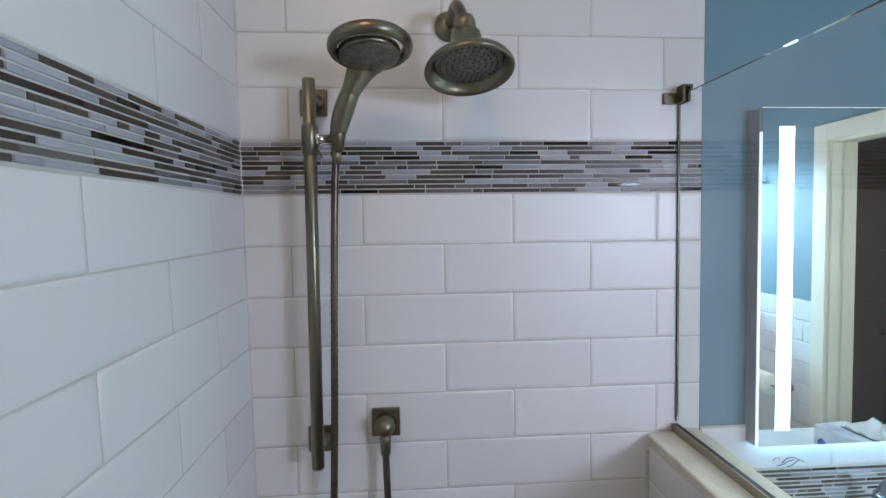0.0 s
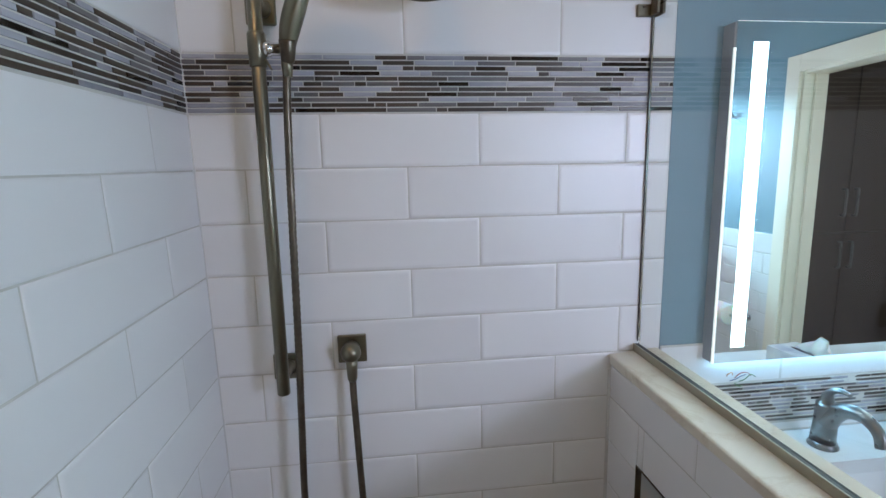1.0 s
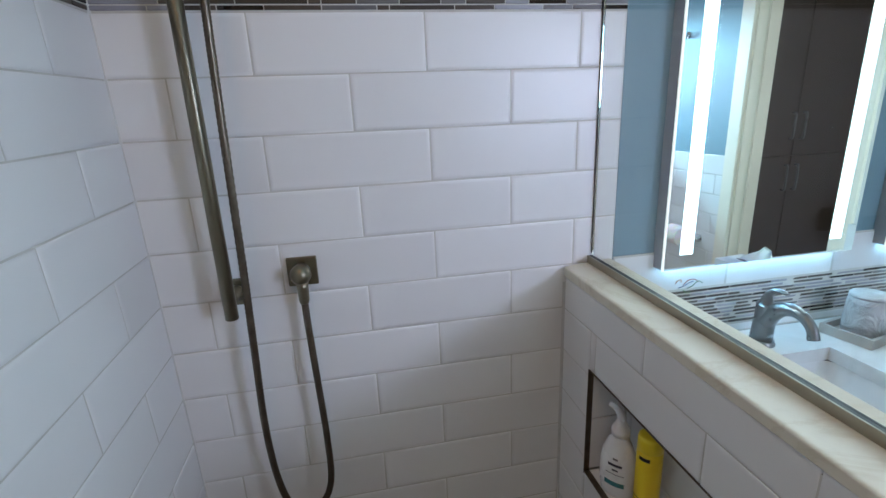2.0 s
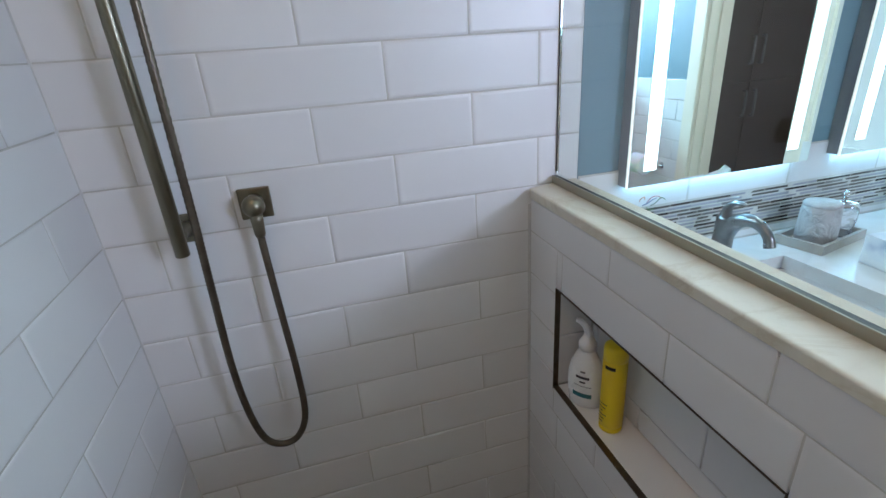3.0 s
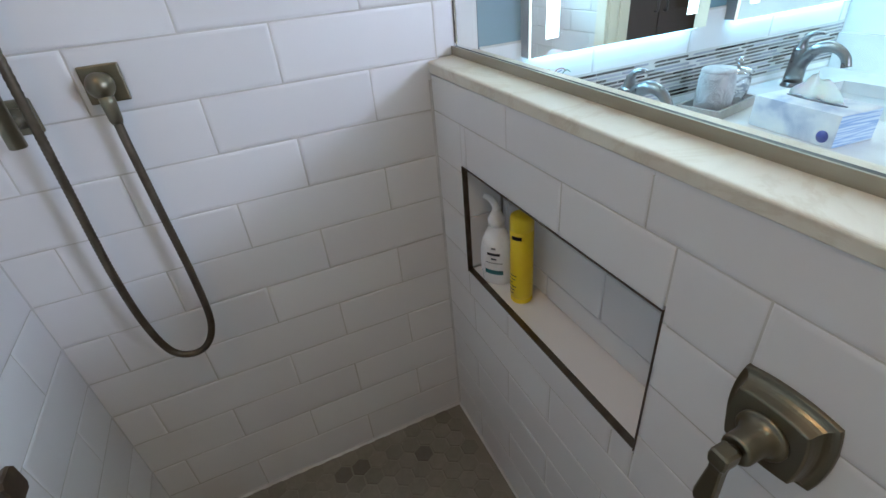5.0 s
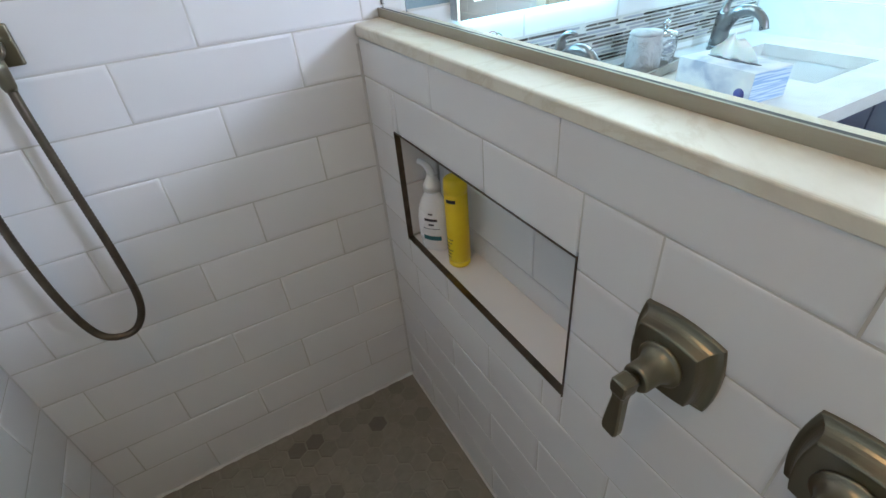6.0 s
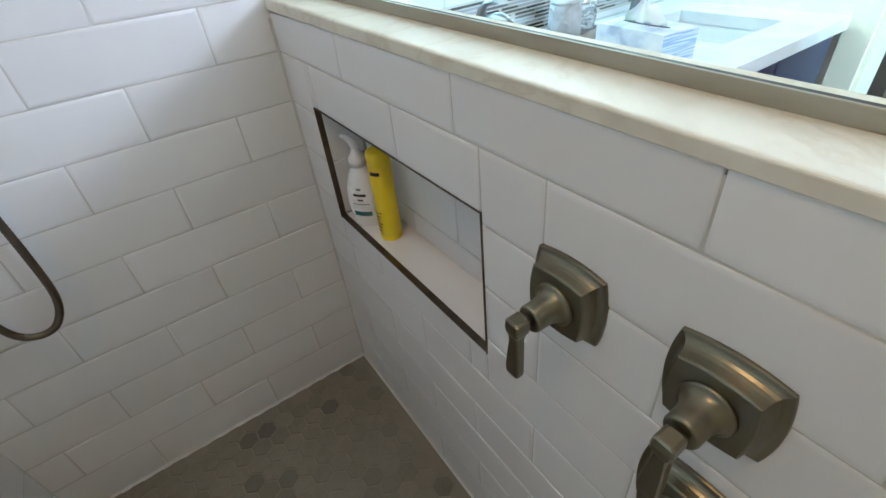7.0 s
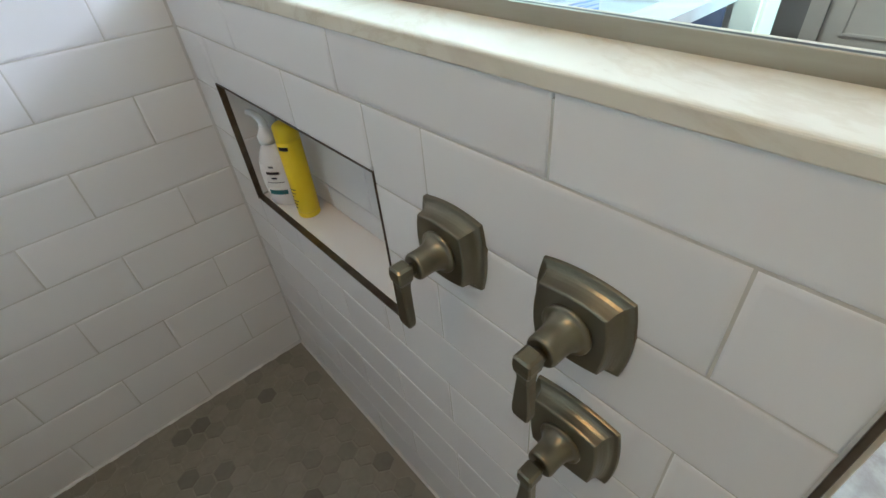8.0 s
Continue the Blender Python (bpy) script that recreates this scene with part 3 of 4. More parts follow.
# the disc sits low in the ring and touches it by the grip
low = (HM.inverted() @ Vector((0.054, -0.034, 0.126)))
low = Vector((low.x, low.y, 0)).normalized() * 0.0085
bm = lathe([(0, -0.012), (0.030, -0.012), (0.044, -0.010), (0.0505, -0.005), (0.0520, 0.000), (0.0512, 0.006), (0.0495, 0.008), (0, 0.008)], 40, HM @ Matrix.Translation(low))
head = part("spray_head", bm, NICKEL, hand)
bm = lathe([(0, 0.0082), (0.0475, 0.0082), (0.0485, 0.0088), (0.047, 0.0102), (0.034, 0.0112), (0, 0.0116)], 40, HM @ Matrix.Translation(low))
face = part("spray_face", bm, FACE, head, "grey textured spray face")
bm = bmesh.new()
for ring_r, cnt in ((0.008, 5), (0.016, 10), (0.024, 15), (0.032, 20), (0.038, 24)):
    for i in range(cnt):
        a = 2 * math.pi * i / cnt + ring_r * 40
        merge(bm, lathe([(0, 0.0096), (0.0011, 0.0096), (0.0008, 0.0119), (0, 0.0119)], 6), HM @ Matrix.Translation(low) @ pose(ring_r * math.cos(a), ring_r * math.sin(a), 0))
tagged(part("nozzles", bm, NOZZLE, head), kind="stuff")
edge = HC + HM.to_3x3() @ (low * 6.6)
bm = sweep(spline([(0.022, -0.013, 0.079), (0.034, -0.019, 0.101), edge - HN * 0.001, HC + HM.to_3x3() @ (low * 3.0) - HN * 0.004], 6),
           [0.0150 + 0.0030 * min(1, i / 6) + 0.0165 * max(0, min(1, (i - 5) / 9)) ** 1.5 for i in range(19)], 26,
           [1.0 - 0.68 * max(0, min(1, (i - 4) / 9)) for i in range(19)])
part("neck", bm, NICKEL, hand, "flared neck")

# ---- fixed shower head ----
rain = thing("overhead_shower", (0.4175, 0, 1.864), "brushed nickel bell-shaped shower head on a wall arm", "shower head")
part("flange", lathe([(0.030, 0), (0.030, 0.004), (0.026, 0.010), (0.016, 0.014), (0.011, 0.016)], 36, Matrix.Translation((0, -0.0003, 0)) @ pose(0, 0, 0, 90, 0, 0)), NICKEL, rain, "round wall flange")
part("arm", sweep(spline([(0, -0.008, 0), (0.002, -0.05, 0.006), (0.005, -0.085, 0.002), (0.010, -0.108, -0.018), (0.013, -0.119, -0.036)], 8), 0.0105, 20), NICKEL, rain, "curved shower arm")
RC = Vector((0.0195, -0.150, -0.131))
RN = Vector((0.05, -0.25, -0.967)).normalized()
RM = toward(RC, RN)
bell = part("bell", lathe([(0, -0.098), (0.0125, -0.098), (0.017, -0.094), (0.019, -0.086), (0.019, -0.074), (0.0165, -0.071), (0.0165, -0.068), (0.0255, -0.063), (0.0265, -0.056),
                           (0.0265, -0.036), (0.031, -0.029), (0.044, -0.021), (0.060, -0.014), (0.070, -0.007), (0.0755, 0.001), (0.077, 0.006), (0.0755, 0.009), (0.0715, 0.009), (0.067, 0.002), (0.0615, -0.011), (0, -0.011)], 56, RM), NICKEL, rain, "stepped bell with a rolled rim")
part("spray_face", lathe([(0, -0.0105), (0.0595, -0.0105), (0.059, -0.007), (0.0555, -0.0055), (0, -0.004)], 48, RM), FACE, bell, "grey spray face")
bm = bmesh.new()
for ring_r, cnt in ((0.009, 6), (0.019, 12), (0.029, 18), (0.039, 24), (0.049, 30)):
    for i in range(cnt):
        a = 2 * math.pi * (i + 0.5 * (cnt % 4 == 0)) / cnt
        merge(bm, lathe([(0, -0.0065), (0.0017, -0.0065), (0.0014, -0.0025), (0, -0.0025)], 6), RM @ pose(ring_r * math.cos(a), ring_r * math.sin(a), 0))
tagged(part("nozzles", bm, NOZZLE, bell), kind="stuff")

# ---- hose and its wall outlet ----
outlet = thing("hose_outlet", (0.277, 0, 1.0715), "brushed nickel square wall outlet with a ball elbow", "wall outlet")
bm = rounded_plate(0.057, 0.057, -0.0095, -0.0003, 0.0022)
part("plate", bm, NICKEL, outlet, "square wall plate")
bm = lathe([(0, -0.020), (0.008, -0.0185), (0.014, -0.0145), (0.0185, -0.008), (0.020, 0.0), (0.0185, 0.008), (0.016, 0.0125), (0.0165, 0.024)], 28, Matrix.Translation((-0.001, -0.034, 0.002)) @ pose(0, 0, 0, -90, 0, 0))
part("ball_elbow", bm, NICKEL, outlet, "rounded elbow")
part("nipple", lathe([(0, -0.056), (0.0080, -0.056), (0.0098, -0.050), (0.0112, -0.024), (0.0112, -0.010), (0, -0.010)], 20, Matrix.Translation((0, -0.036, 0))), NICKEL, outlet)

hose = thing("shower_hose", (0.203, -0.08, 1.60), "ribbed dark metal shower hose hanging in a loop", "shower hose")
route = spline([(0.2005, -0.079, 1.605), (0.196, -0.079, 1.52), (0.191, -0.075, 1.36), (0.184, -0.066, 1.10), (0.178, -0.060, 0.93), (0.174, -0.058, 0.78), (0.180, -0.058, 0.66), (0.197, -0.058, 0.582),
                (0.228, -0.058, 0.556), (0.262, -0.057, 0.566), (0.285, -0.055, 0.618), (0.288, -0.052, 0.72), (0.283, -0.047, 0.86), (0.2785, -0.040, 0.97), (0.2772, -0.0365, 1.018)], 40)
route = [q - Vector((0.203, -0.08, 1.60)) for q in route]
part("tube", sweep(route, [0.0072 if i % 2 else 0.0064 for i in range(len(route))], 10), DARK_NICKEL, hose, "ribbed flexible metal tube")
part("end_nut", lathe([(0, -0.018), (0.0076, -0.018), (0.0096, 0.0), (0.0096, 0.012), (0, 0.012)], 18, Matrix.Translation((-0.002, 0.001, 0.0))), NICKEL, hose)

# ---- three valve handles ----
def valve(y, z, lever_turn, size=1.0):
    ob = thing("valve_handle", (0.8245, y, z), "brushed nickel valve handle on a flared square plate", "valve handle", "shower valves", -90)
    w = 0.0455 * size
    bm = bmesh.new()
    n = 12
    loops = []
    # half width, depth, bow of the sides
    for hw, d, bow in ((w, 0.0, 0.0055), (w, 0.0045, 0.0055), (w * 0.988, 0.0060, 0.0055), (w * 0.955, 0.0064, 0.0053), (w * 0.925, 0.0066, 0.0052), (w * 0.89, 0.0072, 0.005),
                       (w * 0.85, 0.0086, 0.0048), (w * 0.815, 0.0110, 0.0046), (w * 0.788, 0.0142, 0.0044), (w * 0.770, 0.0180, 0.0042), (w * 0.760, 0.0218, 0.0041), (w * 0.748, 0.0234, 0.004), (w * 0.72, 0.0241, 0.0038), (w * 0.30, 0.0246, 0.001)):
        loop = []
        for s in range(4):
            for i in range(n):
                t = -1 + 2 * i / n
                p = Vector((t * (hw - bow), hw - bow * t * t))
                a = -math.pi / 2 * s
                loop.append(bm.verts.new((p.x * math.cos(a) - p.y * math.sin(a), -d, p.x * math.sin(a) + p.y * math.cos(a))))
        loops.append(loop)
    for a, b in zip(loops, loops[1:]):
        m = len(a)
        for i in range(m):
            bm.faces.new((a[i], a[(i + 1) % m], b[(i + 1) % m], b[i])).smooth = False
    bm.faces.new(loops[-1])
    bm.faces.new(loops[0])
    part("plate", bm, NICKEL, ob, "stepped square plate with bowed sides")
    part("collar", lathe([(0.0240, 0.0240), (0.0240, 0.0266), (0.0228, 0.0278), (0.0206, 0.0280), (0.0190, 0.0292), (0.0172, 0.0322), (0.0158, 0.0365), (0.0150, 0.0415), (0.0148, 0.046), (0.0148, 0.0560), (0.0140, 0.0580), (0.0120, 0.0588), (0.0, 0.0588)], 36, pose(0, 0, 0, 90, 0, 0)), NICKEL, ob, "round stepped collar")
    part("stem", lathe([(0.0068, 0.059), (0.0068, 0.066), (0.0085, 0.0675), (0.0085, 0.071), (0, 0.072)], 24, pose(0, 0, 0, 90, 0, 0)), NICKEL, ob)
    bm = bmesh.new()
    loops = []
    for zz, hw, dp in ((0.0118, 0.0058, 0.0072), (0.0098, 0.0086, 0.0090), (0.002, 0.0094, 0.0092), (-0.005, 0.0086, 0.0084), (-0.010, 0.0066, 0.0066), (-0.018, 0.0066, 0.0056), (-0.040, 0.0084, 0.0052), (-0.060, 0.0098, 0.0050), (-0.067, 0.0096, 0.0048), (-0.0712, 0.0082, 0.0044), (-0.0730, 0.0052, 0.0036)):
        c = 0.0016
        loops.append([bm.verts.new((u, v, zz)) for u, v in ((-hw + c, -dp), (hw - c, -dp), (hw, -dp + c), (hw, dp - c), (hw - c, dp), (-hw + c, dp), (-hw, dp - c), (-hw, -dp + c))])
    for a, b in zip(loops, loops[1:]):
        for i in range(8):
            bm.faces.new((a[i], a[(i + 1) % 8], b[(i + 1) % 8], b[i]))
    bm.faces.new(loops[0])
    bm.faces.new(loops[-1])
    bm.transform(pose(0, -0.0735, 0, 0, lever_turn, 0))
    part("lever", bm, NICKEL, ob, "flat tapered lever")
    return ob


valve(-0.7865, 0.8085, 3, 1.03)
valve(-0.9440, 0.8130, 2, 1.04)
valve(-0.9535, 0.6490, 2, 1.15)

# ---- grab handle low on the side wall ----
grab = thing("grab_post", (0.0, -0.372, 0.68), "dark nickel flared post on the tiled side wall", "wall fitting", turn=90)
part("plate", box((-0.027, -0.008, -0.03), (0.027, -0.0003, 0.03), 0.002), DARK_NICKEL, grab)
bm = bmesh.new()
loops = []
for d, hw, hh in ((0.008, 0.012, 0.013), (0.022, 0.0105, 0.011), (0.040, 0.0125, 0.014), (0.056, 0.017, 0.021), (0.064, 0.019, 0.024), (0.068, 0.018, 0.023)):
    loops.append([bm.verts.new((u * hw, -d, v * hh)) for u, v in ((-1, -0.7), (-0.7, -1), (0.7, -1), (1, -0.7), (1, 0.7), (0.7, 1), (-0.7, 1), (-1, 0.7))])
for a, b in zip(loops, loops[1:]):
    for i in range(8):
        bm.faces.new((a[i], a[(i + 1) % 8], b[(i + 1) % 8], b[i]))
bm.faces.new(loops[0])
bm.faces.new(loops[-1])
part("flared_end", bm, DARK_NICKEL, grab, "flared square end")

# ---- bottles in the niche ----
SH = NZ0 + 0.003
pump = thing("pump_bottle", (0.8655, -0.196, SH), "white plastic pump bottle with a teal and dark label", "bottle", turn=-52)
prof = [(0, 0), (0.026, 0), (0.0300, 0.003), (0.0325, 0.02), (0.0345, 0.05), (0.0338, 0.075), (0.030, 0.10), (0.0225, 0.120), (0.0165, 0.132), (0.0155, 0.138), (0.0, 0.138)]
part("body", lathe(prof, 36, sx=1.08, sy=0.72), BOTTLE_WHITE, pump)
part("collar", lathe([(0, 0.138), (0.0175, 0.138), (0.0178, 0.152), (0.015, 0.157), (0.010, 0.166), (0.0078, 0.176), (0, 0.176)], 28), BOTTLE_WHITE, pump)
bm = sweep(spline([(0.002, 0, 0.172), (-0.002, 0, 0.183), (-0.008, -0.001, 0.192), (-0.017, -0.003, 0.199), (-0.024, -0.004, 0.2)], 6), [0.0088 - 0.00016 * i for i in range(25)], 16)
part("pump_head", bm, BOTTLE_WHITE, pump, "curved white pump spout")


def label_patch(u0, u1, z0, z1, a, b, out=0.0008, n=10):
    """A thin curved patch on an upright body with half axes a, b, in front (-y); u is the angle in degrees."""
    bm = bmesh.new()
    rows_ = []
    for z in (z0, z1):
        rows_.append([bm.verts.new(((a + out) * math.sin(radians(u0 + (u1 - u0) * i / n)), -(b + out) * math.cos(radians(u0 + (u1 - u0) * i / n)), z)) for i in range(n + 1)])
    for i in range(n):
        bm.faces.new((rows_[0][i], rows_[0][i + 1], rows_[1][i + 1], rows_[1][i])).smooth = True
    bmesh.ops.solidify(bm, geom=bm.faces[:], thickness=0.0004)
    return bm


part("label_mark", label_patch(-20, 24, 0.0765, 0.0825, 0.0362, 0.0243, 0.001), INK_AND_SHADE, pump, "dark brand mark")
part("label_mark", label_patch(-6, 12, 0.0665, 0.0705, 0.0368, 0.0247, 0.001), INK_AND_SHADE, pump)
part("label_mark", label_patch(-6, 10, 0.0905, 0.095, 0.0345, 0.0232, 0.001), SATIN, pump)
part("label_line", label_patch(-26, 32, 0.0580, 0.0592, 0.0372, 0.0248, 0.001), INK_AND_SHADE, pump)
part("label_band", label_patch(-30, 34, 0.030, 0.0405, 0.0363, 0.0242, 0.001), TEAL, pump, "teal label band")

tube = thing("yellow_bottle", (0.8745, -0.276, SH), "slim yellow plastic bottle with dark print", "bottle", turn=-50)
part("body", lathe([(0, 0.012), (0.0218, 0.012), (0.0228, 0.014), (0.0228, 0.163), (0.0221, 0.1640), (0.0221, 0.1652), (0.0228, 0.1662), (0.0227, 0.187), (0.0215, 0.1925), (0.018, 0.1955), (0.012, 0.1967), (0, 0.197)], 36), YELLOW, tube)
part("cap", lathe([(0, 0), (0.0212, 0), (0.0222, 0.002), (0.0222, 0.0118), (0, 0.0118)], 36), YELLOW, tube)
part("print_mark", label_patch(-34, 16, 0.150, 0.1575, 0.0227, 0.0227), INK_AND_SHADE, tube, "dark brand mark")
for i, (u0, u1) in enumerate(((-60, -8), (-60, -14), (-60, -30), (-60, -10), (-60, -20), (-60, -26))):
    part("print_line", label_patch(u0, u1, 0.066 - i * 0.0085, 0.0680 - i * 0.0085, 0.0227, 0.0227), INK_AND_SHADE, tube)

# ---- lit mirrors ----
def mirror(x0, x1, z0, z1):
    ob = thing("lit_mirror", (x0, 0.004, z0), "frameless mirror with two lit vertical light strips", "mirror", "vanity mirrors")
    w, h = x1 - x0, z1 - z0
    part("housing", box((0.0, -0.032, 0.0), (w, 0.0, h), 0.001, 1), HOUSING, ob, "grey metal housing")
    y0, y1 = -0.0365, -0.0322
    a0, a1 = 0.040, 0.072
    zb, zt = 0.034, h - 0.038
    for u0, u1, v0, v1 in ((0.003, a0, 0, h), (a1, w - a1, 0, h), (w - a0, w, 0, h), (a0, a1, 0, zb), (a0, a1, zt, h), (w - a1, w - a0, 0, zb), (w - a1, w - a0, zt, h)):
        part("mirror_glass", box((u0, y0, v0), (u1, y1, v1)), MIRROR, ob, "silvered glass")
    for u0, u1 in ((a0, a1), (w - a1, w - a0)):
        part("light_strip", box((u0, y0 + 0.0006, zb), (u1, y1, zt)), LED, ob, "lit frosted strip")
    # the bevel's bright line is given by glowing strips
    part("edge_glint", box((0.0, y0, 0.0), (0.003, y1, h * 0.93)), EDGE_GLINT, ob, "polished edge, its glint put in as glow")
    part("edge_glint", box((0.003, y0, h), (w, y0 + 0.0012, h + 0.0009)), EDGE_GLINT, ob, "polished edge, its glint put in as glow")
    # this strip is added only to light the counter
    part("under_fill", box((0.02, -0.026, -0.003), (w - 0.02, -0.006, -0.0005)), UNDER_FILL, ob, "glowing strip added under the mirror to light the counter")
    return ob


mirror(1.052, 1.564, 0.996, 1.699)
mirror(1.667, 2.179, 0.996, 1.699)

# ---- vanity ----
CZ = 0.80
vanity = thing("vanity_cabinet", (0.96, 0, 0), "dark blue painted vanity cabinet under a white counter", "cabinet")
part("body", box((-0.022, -0.49, 0.09), (1.21, -0.002, CZ - 0.1)), NAVY, vanity)
part("top_rail", box((0.002, -0.49, CZ - 0.0995), (1.21, -0.47, CZ - 0.034)), NAVY, vanity)
part("toe_kick", box((0.002, -0.43, 0.0), (1.21, -0.41, 0.0895)), NAVY, vanity)
for i in range(4):
    d = part("door", box((0.012 + i * 0.3, -0.511, 0.10), (0.302 + i * 0.3, -0.4905, CZ - 0.045), 0.002), NAVY, vanity)
    hx = 0.27 + i * 0.3 if i % 2 == 0 else 0.044 + i * 0.3
    part("handle", sweep(spline([(hx, -0.512, 0.52), (hx, -0.535, 0.525), (hx, -0.538, 0.58), (hx, -0.535, 0.635), (hx, -0.512, 0.64)], 6), 0.005, 10), SATIN, d)

S1, S2 = (1.15, 1.437), (1.765, 2.055)
counter = thing("vanity_counter", (0, 0, CZ), "white stone counter with two undermount sinks", "counter")
bm = bmesh.new()
SY0, SY1 = -0.42, -0.125
for lo, hi in (((0.9375, -0.53, -0.032), (S1[0], -0.0005, 0)), ((S1[1], -0.53, -0.032), (S2[0], -0.0005, 0)), ((S2[1], -0.53, -0.032), (2.181, -0.0005, 0)),
               ((S1[0], -0.53, -0.032), (S1[1], SY0, 0)), ((S1[0], SY1, -0.032), (S1[1], -0.0005, 0)), ((S2[0], -0.53, -0.032), (S2[1], SY0, 0)), ((S2[0], SY1, -0.032), (S2[1], -0.0005, 0))):
    box(lo, hi, bm=bm)
bmesh.ops.remove_doubles(bm, verts=bm.verts[:], dist=0.0001)
COUNTER = material("white_quartz", (0.78, 0.77, 0.75), 0.18)
ramp(COUNTER, noise_node(COUNTER, 6, 8, 0.6, 1.2), [(0.35, (0.70, 0.685, 0.66)), (0.6, (0.79, 0.785, 0.77))])
part("slab", bm, COUNTER, counter, "white quartz slab")
for s0, s1 in (S1, S2):
    bm = bmesh.new()
    loops = []
    for inset, z, r in ((-0.004, -0.0325, 0.03), (0.002, -0.05, 0.03), (0.008, -0.105, 0.035), (0.022, -0.128, 0.045), (0.06, -0.136, 0.05), (0.13, -0.139, 0.01)):
        x0, x1, y0, y1 = s0 + inset, s1 - inset, SY0 + inset * 0.8, SY1 - inset * 0.8
        r = min(r, (y1 - y0) / 2 - 0.001)
        loop = []
        for cx, cy, a0 in ((x1 - r, y1 - r, 0), (x0 + r, y1 - r, 90), (x0 + r, y0 + r, 180), (x1 - r, y0 + r, 270)):
            for i in range(7):
                a = radians(a0 + 15 * i)
                loop.append(bm.verts.new((cx + r * math.cos(a), cy + r * math.sin(a), z)))
        loops.append(loop)
    for a, b in zip(loops, loops[1:]):
        for i in range(len(a)):
            bm.faces.new((a[i], a[(i + 1) % len(a)], b[(i + 1) % len(a)], b[i])).smooth = True
    bm.faces.new(loops[-1])
    sink = part("sink", bm, PORCELAIN, counter, "white porcelain basin")
    part("drain", lathe([(0, 0), (0.022, 0), (0.0225, 0.002), (0.018, 0.003), (0, 0.002)], 24, pose((s0 + s1) / 2, (SY0 + SY1) / 2, -0.1387)), CHROME, sink)
part("side_splash", box((2.1815, -0.525, -0.03), (2.1985, -0.002, 0.10), 0.001, 1), COUNTER, counter, "white stone side splash")


def faucet(x, y):
    ob = thing("faucet", (x, y, CZ), "brushed nickel single-lever arched sink faucet", "faucet", "vanity faucets")
    part("base", lathe([(0, 0), (0.029, 0), (0.029, 0.004), (0.0262, 0.008), (0.0255, 0.012), (0, 0.012)], 28), SATIN, ob)
    column = part("column", lathe([(0, 0.0), (0.0252, 0.0), (0.0238, 0.03), (0.0232, 0.06), (0.0238, 0.088), (0.0225, 0.0915), (0, 0.0915)], 32, pose(0, 0.002, 0.010, 3, 0, 0), 0.92, 1.0), SATIN, ob, "tapered oval column")
    arch = spline([(0, -0.004, 0.060), (0, -0.018, 0.083), (0, -0.040, 0.102), (0, -0.068, 0.110), (0, -0.094, 0.104), (0, -0.113, 0.088), (0, -0.121, 0.066)], 8)
    n = len(arch) - 1
    part("spout", sweep(arch, [0.0215 - 0.0085 * math.sin(math.pi * min(1, i / n / 1.25)) * (i / n) ** 0.6 - 0.0045 * i / n for i in range(n + 1)], 20), SATIN, ob, "arched spout")
    part("lever", sweep(spline([(0, 0.002, 0.1005), (0, 0.001, 0.114), (0, -0.004, 0.127), (0, -0.018, 0.138), (0, -0.036, 0.1415), (0, -0.048, 0.140)], 6),
                        [0.0200 - 0.0152 * (i / 30) ** 0.6 for i in range(31)], 16, 0.7), SATIN, column, "curved lever")
    return ob


faucet(1.308, -0.066)
faucet(1.915, -0.068)

# ---- things on the counter ----
tray = thing("tray", (1.5876, -0.090, CZ), "pale taupe stone vanity tray", "tray", turn=11.6)
bm = bmesh.new()
TW, TD = 0.0965, 0.055
box((-TW, -TD, 0.0005), (TW, TD, 0.006), bm=bm)
for lo, hi in (((-TW, -TD, 0.006), (TW, -TD + 0.007, 0.024)), ((-TW, TD - 0.007, 0.006), (TW, TD, 0.024)), ((-TW, -TD + 0.007, 0.006), (-TW + 0.007, TD - 0.007, 0.024)), ((TW - 0.007, -TD + 0.007, 0.006), (TW, TD - 0.007, 0.024))):
    box(lo, hi, bm=bm)
part("body", bm, TRAY_STONE, tray)
can = thing("canister", (1.560, -0.098, CZ + 0.0062), "grey-white embossed ceramic canister with a flat lid", "canister")
part("body", lathe([(0, 0), (0.039, 0), (0.0425, 0.004), (0.0435, 0.03), (0.0415, 0.08), (0.039, 0.094), (0, 0.094)], 40), CERAMIC, can)
part("lid", lathe([(0, 0.0942), (0.0395, 0.0942), (0.040, 0.097), (0.037, 0.102), (0, 0.104)], 40), CERAMIC, can)
jar = thing("glass_jar", (1.642, -0.090, CZ + 0.0062), "cut crystal jar with a knobbed metal lid", "jar")
part("body", lathe([(0, 0), (0.024, 0), (0.029, 0.004), (0.034, 0.05), (0.032, 0.072), (0.029, 0.078), (0, 0.078)], 32), CUT_GLASS, jar)
lid = part("lid", lathe([(0, 0.0785), (0.033, 0.0785), (0.034, 0.082), (0.026, 0.088), (0.008, 0.092), (0, 0.092)], 32), CHROME, jar, "shiny metal lid")
part("knob", lathe([(0, 0.0922), (0.005, 0.0922), (0.004, 0.097), (0.009, 0.102), (0.0105, 0.108), (0.007, 0.114), (0, 0.116)], 20), CHROME, lid)

